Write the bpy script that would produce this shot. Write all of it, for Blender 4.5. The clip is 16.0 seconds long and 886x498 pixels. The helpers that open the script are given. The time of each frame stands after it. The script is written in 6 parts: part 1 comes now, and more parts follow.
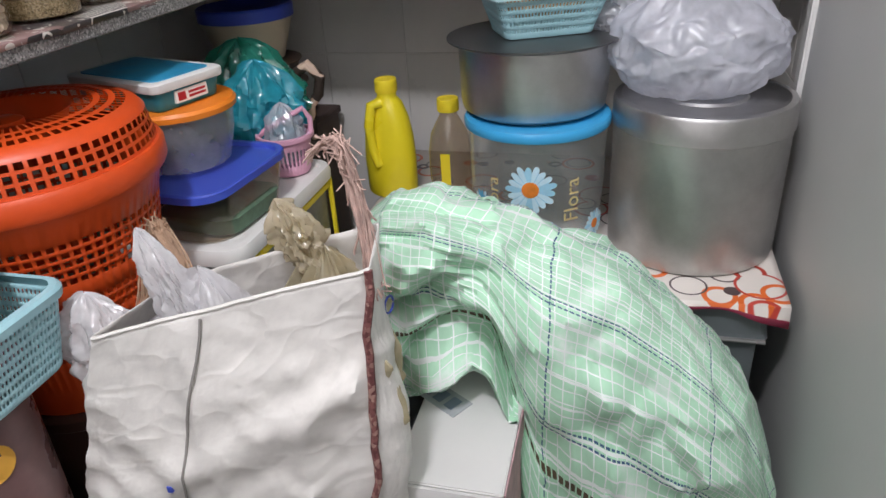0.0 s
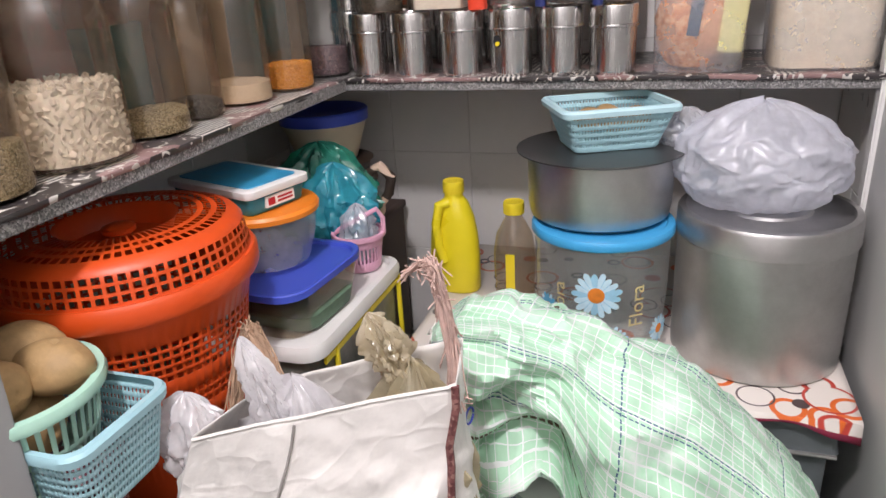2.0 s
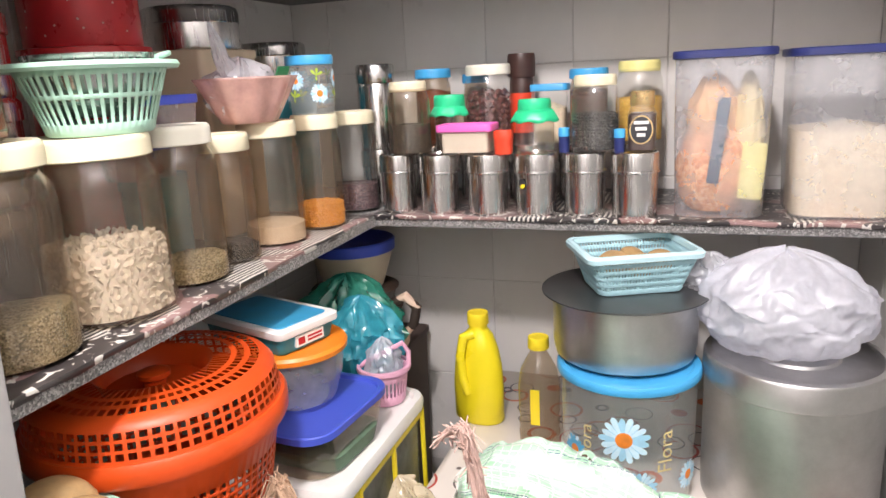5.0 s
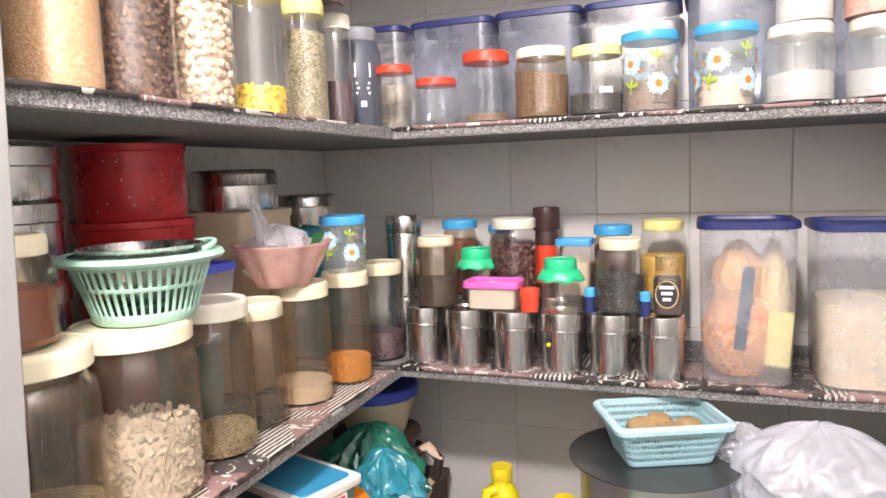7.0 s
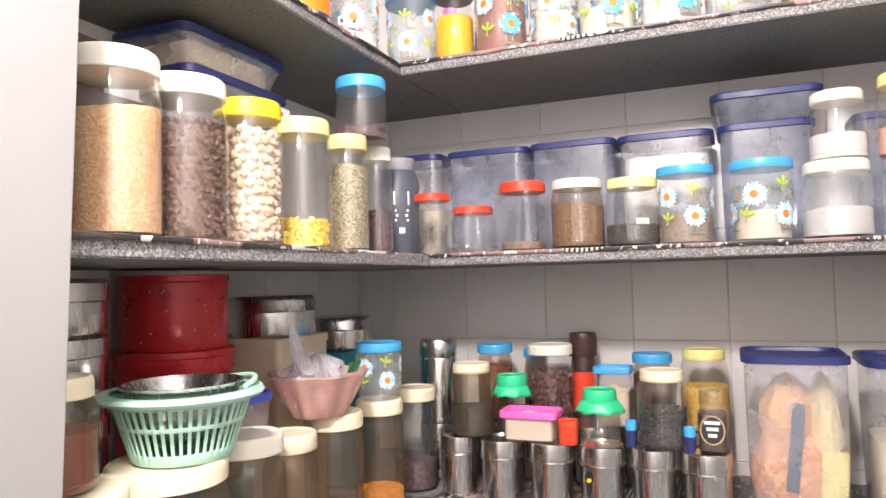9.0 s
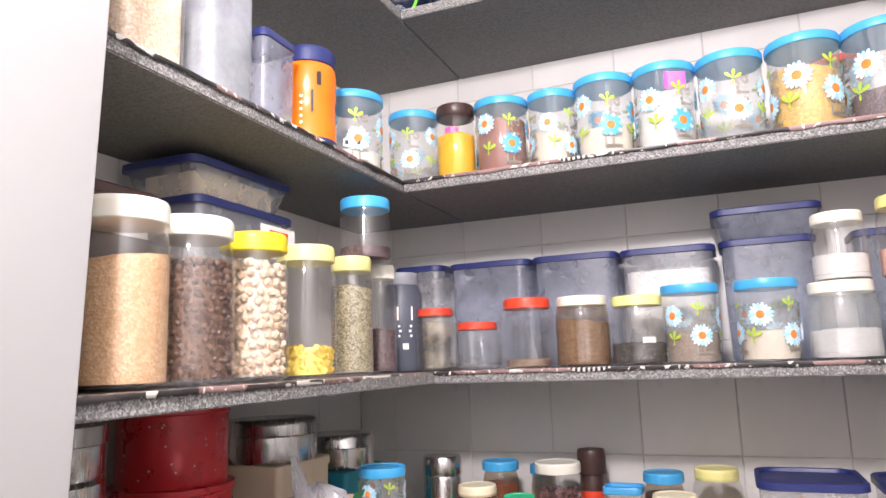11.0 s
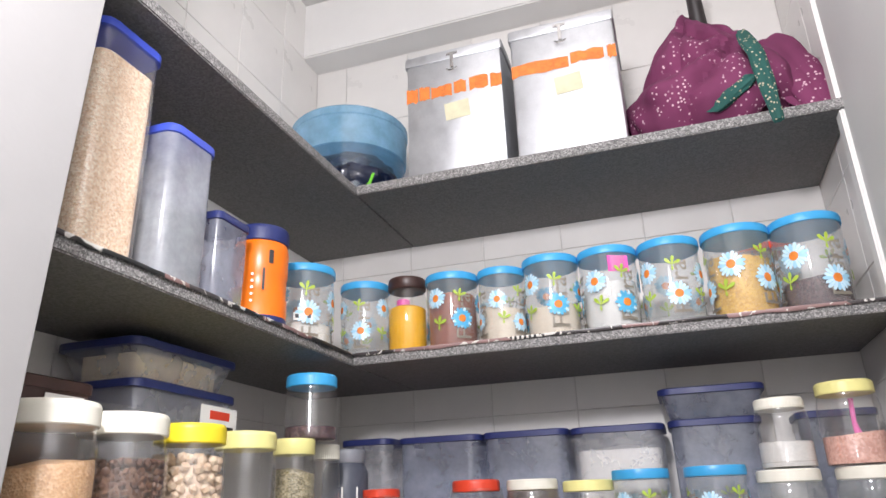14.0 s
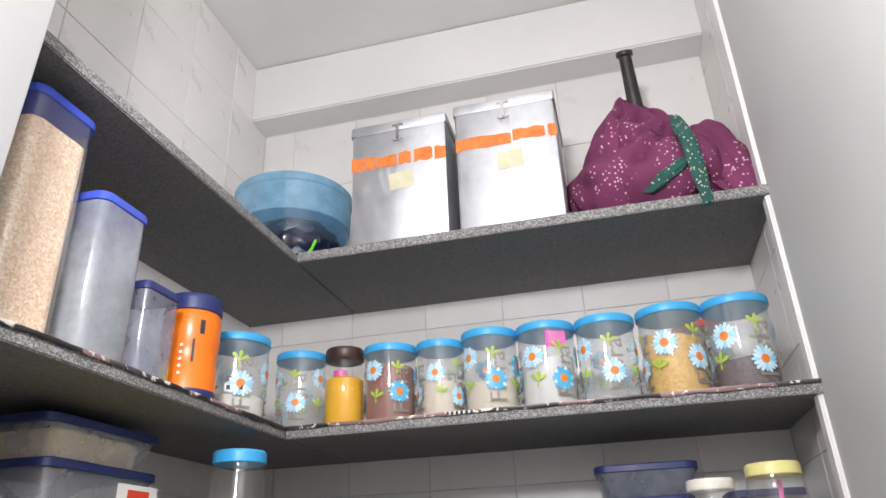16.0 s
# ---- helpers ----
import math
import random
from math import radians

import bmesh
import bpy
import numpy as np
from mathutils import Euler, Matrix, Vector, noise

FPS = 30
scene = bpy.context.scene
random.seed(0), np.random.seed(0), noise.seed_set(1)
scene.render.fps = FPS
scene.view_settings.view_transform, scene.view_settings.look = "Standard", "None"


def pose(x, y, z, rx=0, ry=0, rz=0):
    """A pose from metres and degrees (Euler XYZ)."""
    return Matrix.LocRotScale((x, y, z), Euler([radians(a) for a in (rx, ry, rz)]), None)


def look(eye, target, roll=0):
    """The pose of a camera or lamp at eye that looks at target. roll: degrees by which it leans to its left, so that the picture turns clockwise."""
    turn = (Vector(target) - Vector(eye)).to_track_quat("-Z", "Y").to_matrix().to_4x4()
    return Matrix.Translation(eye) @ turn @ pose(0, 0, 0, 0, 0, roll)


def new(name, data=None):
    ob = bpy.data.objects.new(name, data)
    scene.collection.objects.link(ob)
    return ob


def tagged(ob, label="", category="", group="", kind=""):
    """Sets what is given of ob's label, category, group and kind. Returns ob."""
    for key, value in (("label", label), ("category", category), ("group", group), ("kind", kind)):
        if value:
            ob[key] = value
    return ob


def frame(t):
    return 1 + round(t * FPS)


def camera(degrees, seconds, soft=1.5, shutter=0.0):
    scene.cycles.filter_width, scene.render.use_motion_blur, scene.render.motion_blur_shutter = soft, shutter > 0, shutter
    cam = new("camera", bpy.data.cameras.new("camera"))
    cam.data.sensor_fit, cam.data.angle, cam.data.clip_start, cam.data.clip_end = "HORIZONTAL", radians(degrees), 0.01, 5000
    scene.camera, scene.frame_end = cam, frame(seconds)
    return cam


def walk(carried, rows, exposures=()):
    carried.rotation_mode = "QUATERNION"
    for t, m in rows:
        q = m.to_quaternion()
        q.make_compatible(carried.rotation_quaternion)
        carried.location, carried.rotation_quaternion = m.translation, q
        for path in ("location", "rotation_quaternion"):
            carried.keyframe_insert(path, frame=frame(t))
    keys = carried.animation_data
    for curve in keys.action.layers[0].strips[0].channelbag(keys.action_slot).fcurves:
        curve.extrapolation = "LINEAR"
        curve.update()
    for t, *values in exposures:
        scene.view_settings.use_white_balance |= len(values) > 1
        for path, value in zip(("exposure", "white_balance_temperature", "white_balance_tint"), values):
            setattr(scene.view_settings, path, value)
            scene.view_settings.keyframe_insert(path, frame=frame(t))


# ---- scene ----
cam = camera(65.0, 16.0)
PATH = [
    (0, (0.661, -1.248, 1.077), (0.19, 0.448, 0.127), -3.7),
    (0.5, (0.648, -1.257, 1.095), (0.144, 0.463, 0.208), -3.8),
    (1, (0.634, -1.266, 1.109), (0.077, 0.463, 0.272), -3.5),
    (1.5, (0.631, -1.272, 1.124), (0.051, 0.468, 0.328), -3.4),
    (2, (0.625, -1.278, 1.14), (0.027, 0.476, 0.388), -3.5),
    (2.5, (0.625, -1.279, 1.152), (-0.025, 0.477, 0.448), -3.6),
    (3, (0.625, -1.279, 1.16), (-0.046, 0.483, 0.493), -3.6),
    (5.5, (0.608, -1.279, 1.24), (-0.046, 0.566, 0.83), -2.6),
    (6, (0.608, -1.281, 1.271), (-0.055, 0.577, 0.942), -2.0),
    (6.5, (0.6, -1.282, 1.305), (-0.066, 0.585, 1.037), -1.9),
    (7, (0.592, -1.28, 1.333), (-0.11, 0.581, 1.121), -2.0),
    (7.5, (0.585, -1.28, 1.361), (-0.128, 0.585, 1.236), -1.9),
    (8, (0.587, -1.275, 1.373), (-0.163, 0.578, 1.315), -1.8),
    (8.5, (0.582, -1.284, 1.373), (-0.185, 0.563, 1.395), -1.6),
    (10.8, (0.559, -1.287, 1.441), (-0.185, 0.547, 1.729), -1.8),
    (11, (0.564, -1.291, 1.45), (-0.18, 0.538, 1.768), -1.9),
    (11.5, (0.564, -1.29, 1.457), (-0.161, 0.535, 1.836), -1.8),
    (12, (0.571, -1.297, 1.472), (-0.132, 0.522, 1.917), -1.7),
    (12.5, (0.576, -1.299, 1.482), (-0.1, 0.512, 1.995), -1.8),
    (13, (0.574, -1.299, 1.498), (-0.052, 0.518, 2.052), -2.3),
    (13.5, (0.58, -1.3, 1.506), (-0.023, 0.502, 2.13), -2.1),
    (14, (0.584, -1.305, 1.519), (0.004, 0.477, 2.217), -2.0),
    (14.5, (0.591, -1.313, 1.534), (0.033, 0.46, 2.273), -2.4),
    (15, (0.602, -1.311, 1.541), (0.072, 0.451, 2.325), -2.3),
    (15.5, (0.608, -1.311, 1.548), (0.132, 0.45, 2.369), -2.5),
    (16, (0.612, -1.306, 1.548), (0.185, 0.457, 2.391), -2.3),
]
walk(cam, [(t, look(eye, target, roll)) for t, eye, target, roll in PATH],
     [(0.0, 0.0, 6150, 10), (1.0, 0.1, 6250, 12), (1.5, 0.22, 6350, 13), (3.0, 0.45, 6500, 17), (5.5, 0.88, 6700, 13), (8.5, 0.8, 6800, 16), (11.0, 0.55, 6500, 16), (13.0, 0.1, 6400, 14), (14.5, -0.15, 6250, 10), (16.0, -0.2, 6250, 9)])

# ---- light ----
world = bpy.data.worlds.new("world")
scene.world = world
world.use_nodes = True
wn = world.node_tree.nodes["Background"]
wn.inputs["Color"].default_value, wn.inputs["Strength"].default_value = (0.75, 0.82, 1.0, 1), 0.015
bulb = bpy.data.lights.new("wall_lamp", "POINT")
bulb.shadow_soft_size, bulb.energy, bulb.color = 0.07, 70, (1.0, 0.955, 0.965)
lamp = new("wall_lamp", bulb)
lamp.matrix_world = pose(0.47, -1.43, 2.21)

# ---- materials ----
def graph(name):
    m = bpy.data.materials.new(name)
    m.use_nodes = True
    t = m.node_tree
    return m, t, t.nodes["Principled BSDF"]


def node(t, kind, **inputs):
    n = t.nodes.new(kind)
    for k, v in inputs.items():
        n.inputs[k.replace("_", " ")].default_value = v
    return n


def ramp(t, source, stops):
    n = t.nodes.new("ShaderNodeValToRGB")
    while len(n.color_ramp.elements) < len(stops):
        n.color_ramp.elements.new(0.5)
    for e, (p, c) in zip(n.color_ramp.elements, stops):
        e.position, e.color = p, (*c, 1)
    t.links.new(source, n.inputs["Fac"])
    return n.outputs["Color"]


def shade(c, k):
    return tuple(min(1, v * k) for v in c)


def solid(name, colour, rough=0.45, metal=0.0, scale=18.0, vary=0.18, bump=0.05, grain=260.0, coat=0.0, spread=0.0):
    """A surface with slow stains, fine grain and relief."""
    m, t, b = graph(name)
    co = t.nodes.new("ShaderNodeTexCoord")
    slow = node(t, "ShaderNodeTexNoise", Scale=scale, Detail=5.0, Roughness=0.6)
    fine = node(t, "ShaderNodeTexNoise", Scale=grain, Detail=2.0)
    for n in (slow, fine):
        t.links.new(co.outputs["Object"], n.inputs["Vector"])
    col = ramp(t, slow.outputs["Fac"], [(0.3, shade(colour, 1 - vary)), (0.7, shade(colour, 1 + vary * 0.6))])
    if spread:
        info = t.nodes.new("ShaderNodeObjectInfo")
        hsv = t.nodes.new("ShaderNodeHueSaturation")
        mr = node(t, "ShaderNodeMapRange", To_Min=1 - spread, To_Max=1 + spread)
        t.links.new(info.outputs["Random"], mr.inputs["Value"])
        t.links.new(mr.outputs["Result"], hsv.inputs["Value"])
        t.links.new(col, hsv.inputs["Color"])
        col = hsv.outputs["Color"]
    t.links.new(col, b.inputs["Base Color"])
    rr = node(t, "ShaderNodeMapRange", From_Min=0.3, From_Max=0.7, To_Min=max(0.02, rough - 0.07), To_Max=min(1, rough + 0.09))
    t.links.new(slow.outputs["Fac"], rr.inputs["Value"])
    t.links.new(rr.outputs["Result"], b.inputs["Roughness"])
    bp = node(t, "ShaderNodeBump", Strength=bump, Distance=0.002)
    t.links.new(fine.outputs["Fac"], bp.inputs["Height"])
    t.links.new(bp.outputs["Normal"], b.inputs["Normal"])
    b.inputs["Metallic"].default_value = metal
    b.inputs["Coat Weight"].default_value = coat
    return m


def clear(name, tint=(0.9, 0.9, 0.9), haze=0.12, body=(0.75, 0.75, 0.75), rough=0.08, gloss=1.0):
    """Thin see-through plastic or glass: a clear sheet with some haze and a glossy skin."""
    m, t, b = graph(name)
    t.nodes.remove(b)
    out = t.nodes["Material Output"]
    see = node(t, "ShaderNodeBsdfTransparent", Color=(*tint, 1))
    dif = node(t, "ShaderNodeBsdfDiffuse", Color=(*body, 1))
    trl = node(t, "ShaderNodeBsdfTranslucent", Color=(*body, 1))
    glo = node(t, "ShaderNodeBsdfGlossy", Color=(gloss, gloss, gloss, 1), Roughness=rough)
    co = t.nodes.new("ShaderNodeTexCoord")
    nz = node(t, "ShaderNodeTexNoise", Scale=14.0, Detail=4.0, Roughness=0.65)
    t.links.new(co.outputs["Object"], nz.inputs["Vector"])
    mr = node(t, "ShaderNodeMapRange", From_Min=0.3, From_Max=0.75, To_Min=haze * 0.7, To_Max=min(1, haze * 1.4))
    t.links.new(nz.outputs["Fac"], mr.inputs["Value"])
    soft = node(t, "ShaderNodeMixShader", Fac=0.45)
    t.links.new(dif.outputs[0], soft.inputs[1]), t.links.new(trl.outputs[0], soft.inputs[2])
    mix = t.nodes.new("ShaderNodeMixShader")
    t.links.new(mr.outputs["Result"], mix.inputs["Fac"])
    t.links.new(see.outputs[0], mix.inputs[1]), t.links.new(soft.outputs[0], mix.inputs[2])
    lw = node(t, "ShaderNodeLayerWeight", Blend=0.5)
    steep, skin = t.nodes.new("ShaderNodeMath"), t.nodes.new("ShaderNodeMath")
    steep.operation, skin.operation = "POWER", "MULTIPLY_ADD"
    steep.inputs[1].default_value, skin.inputs[1].default_value, skin.inputs[2].default_value = 4.0, 0.55, 0.06
    t.links.new(lw.outputs["Facing"], steep.inputs[0]), t.links.new(steep.outputs[0], skin.inputs[0])
    fin = t.nodes.new("ShaderNodeMixShader")
    t.links.new(skin.outputs[0], fin.inputs["Fac"])
    t.links.new(mix.outputs[0], fin.inputs[1]), t.links.new(glo.outputs[0], fin.inputs[2])
    t.links.new(fin.outputs[0], out.inputs["Surface"])
    return m


def speckle(name, stops, scale, rough=0.4, bump=0.15, mixed=6.0):
    """Grains of several colours, as in granite or spice."""
    m, t, b = graph(name)
    co = t.nodes.new("ShaderNodeTexCoord")
    vo = node(t, "ShaderNodeTexVoronoi", Scale=scale)
    nz = node(t, "ShaderNodeTexNoise", Scale=mixed, Detail=4.0)
    for n in (vo, nz):
        t.links.new(co.outputs["Object"], n.inputs["Vector"])
    sep = t.nodes.new("ShaderNodeSeparateColor")
    t.links.new(vo.outputs["Color"], sep.inputs["Color"])
    add = t.nodes.new("ShaderNodeMath")
    add.operation = "MULTIPLY_ADD"
    add.inputs[1].default_value = 0.75
    half = t.nodes.new("ShaderNodeMath")
    half.operation = "MULTIPLY"
    half.inputs[1].default_value = 0.25
    t.links.new(nz.outputs["Fac"], half.inputs[0])
    t.links.new(sep.outputs[0], add.inputs[0]), t.links.new(half.outputs[0], add.inputs[2])
    t.links.new(ramp(t, add.outputs[0], stops), b.inputs["Base Color"])
    bp = node(t, "ShaderNodeBump", Strength=bump, Distance=0.002)
    t.links.new(vo.outputs["Distance"], bp.inputs["Height"])
    t.links.new(bp.outputs["Normal"], b.inputs["Normal"])
    b.inputs["Roughness"].default_value = rough
    return m


def brushed(name, colour=(0.62, 0.61, 0.59), rough=0.28, stretch=(1, 1, 40), swing=0.08):
    m, t, b = graph(name)
    co = t.nodes.new("ShaderNodeTexCoord")
    mp = node(t, "ShaderNodeMapping", Scale=stretch)
    n1 = node(t, "ShaderNodeTexNoise", Scale=30.0, Detail=4.0)
    n2 = node(t, "ShaderNodeTexNoise", Scale=9.0, Detail=6.0, Roughness=0.7)
    t.links.new(co.outputs["Object"], mp.inputs["Vector"])
    t.links.new(mp.outputs["Vector"], n1.inputs["Vector"])
    t.links.new(co.outputs["Object"], n2.inputs["Vector"])
    t.links.new(ramp(t, n2.outputs["Fac"], [(0.3, shade(colour, 0.8)), (0.7, shade(colour, 1.08))]), b.inputs["Base Color"])
    mr = node(t, "ShaderNodeMapRange", From_Min=0.3, From_Max=0.7, To_Min=rough - swing, To_Max=rough + swing * 1.4)
    t.links.new(n1.outputs["Fac"], mr.inputs["Value"])
    t.links.new(mr.outputs["Result"], b.inputs["Roughness"])
    b.inputs["Metallic"].default_value = 1.0
    return m


GRANITE = speckle("granite", [(0.1, (0.08, 0.08, 0.078)), (0.4, (0.17, 0.165, 0.16)), (0.65, (0.27, 0.262, 0.255)), (0.88, (0.43, 0.415, 0.4))], 420, 0.6, 0.3)
GRANITE_RAW = speckle("granite_underside", [(0.1, (0.15, 0.145, 0.14)), (0.5, (0.19, 0.185, 0.18)), (0.85, (0.23, 0.223, 0.215))], 300, 0.75, 0.15, 5.0)
TILE = solid("glazed_tile", (0.76, 0.74, 0.71), 0.3, 0, 5, 0.06, 0.02, 60, spread=0.035)
GROUT = solid("grout", (0.66, 0.64, 0.61), 0.9, 0, 20, 0.2, 0.3)
PLASTER = solid("painted_plaster", (0.74, 0.73, 0.71), 0.75, 0, 3, 0.05, 0.12, 90)
KITCHEN = solid("kitchen_wall_paint", (0.7, 0.69, 0.67), 0.8, 0, 3, 0.08)
# white paint, darkened in its colour to offset the strong light of the near lamp
JAMB_DIMMED = solid("jamb_paint_dimmed", (0.31, 0.304, 0.298), 0.6, 0, 3, 0.05, 0.1, 90)
GREY_WALL = solid("grey_painted_wall", (0.58, 0.58, 0.565), 0.5, 0, 2.5, 0.06, 0.1, 80)
FLOOR = solid("floor_tile", (0.12, 0.105, 0.095), 0.35, 0, 4, 0.15)
STEEL = brushed("steel", (0.68, 0.665, 0.65), 0.22, (9, 9, 0.6), 0.06)
DULL_STEEL = brushed("dull_aluminium", (0.6, 0.59, 0.58), 0.38, (1, 1, 20), 0.05)
TINPLATE = brushed("tinplate", (0.68, 0.69, 0.71), 0.48, (3, 3, 1), 0.06)
TRUNK = solid("trunk_paint", (0.17, 0.19, 0.2), 0.45, 0.3, 6, 0.25, 0.1)
CREAM = solid("cream_lid", (0.82, 0.75, 0.54), 0.42, 0, 10, 0.07)
PALE = solid("white_lid", (0.84, 0.81, 0.7), 0.42, 0, 10, 0.06)
YELLOW = solid("yellow_lid", (0.9, 0.72, 0.03), 0.38, 0, 10, 0.08)
LEMON = solid("lemon_lid", (0.86, 0.8, 0.32), 0.4, 0, 10, 0.08)
RED = solid("red_lid", (0.78, 0.07, 0.03), 0.35, 0, 10, 0.1)
SKY = solid("sky_blue_lid", (0.06, 0.4, 0.76), 0.38, 0, 10, 0.08)
NAVY = solid("navy_lid", (0.022, 0.032, 0.14), 0.42, 0, 10, 0.12)
GREEN = solid("green_cap", (0.02, 0.62, 0.28), 0.4, 0, 10, 0.1)
PINK = solid("pink_lid", (0.85, 0.14, 0.5), 0.4, 0, 10, 0.1)
BLACK = solid("black_cap", (0.03, 0.025, 0.025), 0.4, 0, 20, 0.3)
BROWN = solid("brown_cap", (0.06, 0.03, 0.025), 0.35, 0, 20, 0.3)
ORANGE = solid("orange_plastic", (0.66, 0.075, 0.01), 0.38, 0, 8, 0.12)
ORANGE_PACK = solid("orange_bottle", (0.9, 0.2, 0.01), 0.33, 0, 8, 0.08)
WINE = solid("red_tin", (0.48, 0.02, 0.025), 0.3, 0.1, 25, 0.2)
MINT = solid("mint_plastic", (0.42, 0.68, 0.55), 0.4, 0, 10, 0.08)
AQUA = solid("aqua_plastic", (0.36, 0.6, 0.66), 0.42, 0, 10, 0.08)
ROSE = solid("rose_plastic", (0.75, 0.4, 0.53), 0.42, 0, 10, 0.08)
BLUE = solid("royal_blue_plastic", (0.06, 0.1, 0.55), 0.36, 0, 10, 0.1)
YELLOW_BOTTLE = solid("yellow_bottle_plastic", (0.86, 0.72, 0.02), 0.33, 0, 8, 0.08)
WHITE = solid("white_plastic", (0.82, 0.81, 0.78), 0.4, 0, 10, 0.06)
PAPER_WHITE = solid("white_label", (0.85, 0.84, 0.8), 0.6, 0, 12, 0.05)
INK = solid("print_ink", (0.03, 0.03, 0.035), 0.5, 0, 12, 0.1)
GOLD = solid("gold_cap", (0.75, 0.55, 0.27), 0.3, 0.7, 12, 0.1)
TEAL = solid("teal_carton", (0.02, 0.24, 0.33), 0.4, 0, 10, 0.15)
AZURE = solid("azure_print", (0.05, 0.36, 0.62), 0.35, 0, 14, 0.25)
BEIGE = solid("beige_plastic", (0.62, 0.52, 0.38), 0.45, 0, 10, 0.1)
PETAL = solid("petal_print", (0.6, 0.81, 0.94), 0.4, 0, 60, 0.12)
PETAL_BLUE = solid("blue_petal_print", (0.1, 0.45, 0.72), 0.4, 0, 60, 0.15)
POLLEN = solid("pollen_print", (0.85, 0.25, 0.03), 0.5, 0, 60, 0.2)
PETAL_LINE = solid("petal_line_print", (0.36, 0.65, 0.83), 0.4, 0, 60, 0.12)
LEAF = solid("leaf_print", (0.42, 0.58, 0.06), 0.45, 0, 60, 0.15)
GILT = solid("gilt_print", (0.66, 0.55, 0.25), 0.45, 0, 60, 0.1)
SEPIA = solid("sepia_print", (0.3, 0.27, 0.22), 0.5, 0, 60, 0.1)
JAR = clear("clear_jar", (0.98, 0.975, 0.96), 0.05)
JAR_DUSTY = clear("dusty_jar", (0.87, 0.8, 0.71), 0.15, (0.36, 0.28, 0.2))
GLASS = clear("glass_jar", (0.94, 0.94, 0.92), 0.05, gloss=1.0, rough=0.03)
FROST = clear("frosted_tub", (0.96, 0.965, 0.98), 0.27, (0.86, 0.88, 0.94), 0.24)
FROST_BLUE = clear("blue_tub", (0.88, 0.91, 0.97), 0.36, (0.6, 0.64, 0.76), 0.2)
FROST_GREY = clear("frosted_jar", (0.975, 0.98, 0.975), 0.2, (0.88, 0.92, 0.92), 0.07)
TUB_CLEAR = clear("clear_tub", (0.98, 0.98, 0.985), 0.09, (0.86, 0.88, 0.94), 0.14)
TUB_MILKY = clear("milky_tub", (0.93, 0.94, 0.96), 0.45, (0.7, 0.73, 0.8), 0.2)
POLY = clear("polythene", (0.93, 0.94, 0.97), 0.5, (0.88, 0.89, 0.93), 0.2)

# ---- mesh helpers ----
def part(name, bm, material, parent=None, label="", smooth=True):
    """One mesh object from a bmesh, under its thing."""
    me = bpy.data.meshes.new(name)
    bm.to_mesh(me)
    bm.free()
    for p in me.polygons:
        p.use_smooth = smooth
    if smooth:
        me.set_sharp_from_angle(angle=radians(38))
    for mt in material if isinstance(material, (list, tuple)) else (material,):
        me.materials.append(mt)
    ob = new(name, me)
    if parent is not None:
        ob.parent = parent
    if label:
        ob["label"] = label
    return ob


def thing(name, x, y, z, label, category, group="", turn=0.0, kind=""):
    ob = new(name)
    ob.empty_display_size = 0.02
    ob.matrix_basis = pose(x, y, z, 0, 0, turn)
    return tagged(ob, label, category, group, kind)


def loft(rings, cap0=True, cap1=True, bm=None):
    """A skin over closed rings of equal length, in order."""
    bm = bm or bmesh.new()
    rows = [[bm.verts.new(p) for p in ring] for ring in rings]
    n = len(rows[0])
    for a, b in zip(rows, rows[1:]):
        for i in range(n):
            bm.faces.new((a[i], a[(i + 1) % n], b[(i + 1) % n], b[i]))
    if cap0:
        bm.faces.new(rows[0][::-1])
    if cap1:
        bm.faces.new(rows[-1])
    return bm


def circle(r, z, seg=36, x=0.0, y=0.0, sy=1.0):
    return [(x + r * math.cos(2 * math.pi * i / seg), y + sy * r * math.sin(2 * math.pi * i / seg), z) for i in range(seg)]


def lathe(profile, seg=36, cap0=True, cap1=True, bm=None, x=0.0, y=0.0):
    return loft([circle(max(r, 0.0004), z, seg, x, y) for r, z in profile], cap0, cap1, bm)


def rrect(a, b, c, z, k=5, x=0.0, y=0.0):
    """A rectangle of half sizes a, b with rounded corners c."""
    c = min(c, a * 0.98, b * 0.98)
    out = []
    for cx, cy, s in ((a - c, b - c, 0), (c - a, b - c, 90), (c - a, c - b, 180), (a - c, c - b, 270)):
        out += [(x + cx + c * math.cos(radians(s + 90 * i / k)), y + cy + c * math.sin(radians(s + 90 * i / k)), z) for i in range(k + 1)]
    return out


def slab(x0, y0, z0, x1, y1, z1, bev=0.0, bm=None):
    bm = bm or bmesh.new()
    got = bmesh.ops.create_cube(bm, size=1, matrix=Matrix.Translation(((x0 + x1) / 2, (y0 + y1) / 2, (z0 + z1) / 2)) @ Matrix.Diagonal((x1 - x0, y1 - y0, z1 - z0, 1)))
    if bev:
        es = {e for v in got["verts"] for e in v.link_edges}
        bmesh.ops.bevel(bm, geom=list(es), offset=bev, segments=2, affect="EDGES")
    return bm


def bend(bm, r):
    """Wraps a flat drawing in x, z (facing -y) round an upright cylinder of radius r."""
    for v in bm.verts:
        x, y, z = v.co
        q = r - y
        v.co = (q * math.sin(x / r), -q * math.cos(x / r), z)
    return bm


def flat_disc(bm, x, z, rx, rz, turn=0.0, n=10, y=0.0, mat=0):
    c, s = math.cos(turn), math.sin(turn)
    vs = []
    for i in range(n):
        a = 2 * math.pi * i / n
        px, pz = rx * math.cos(a), rz * math.sin(a)
        vs.append(bm.verts.new((x + c * px - s * pz, y, z + s * px + c * pz)))
    f = bm.faces.new(vs)
    f.material_index = mat
    return f


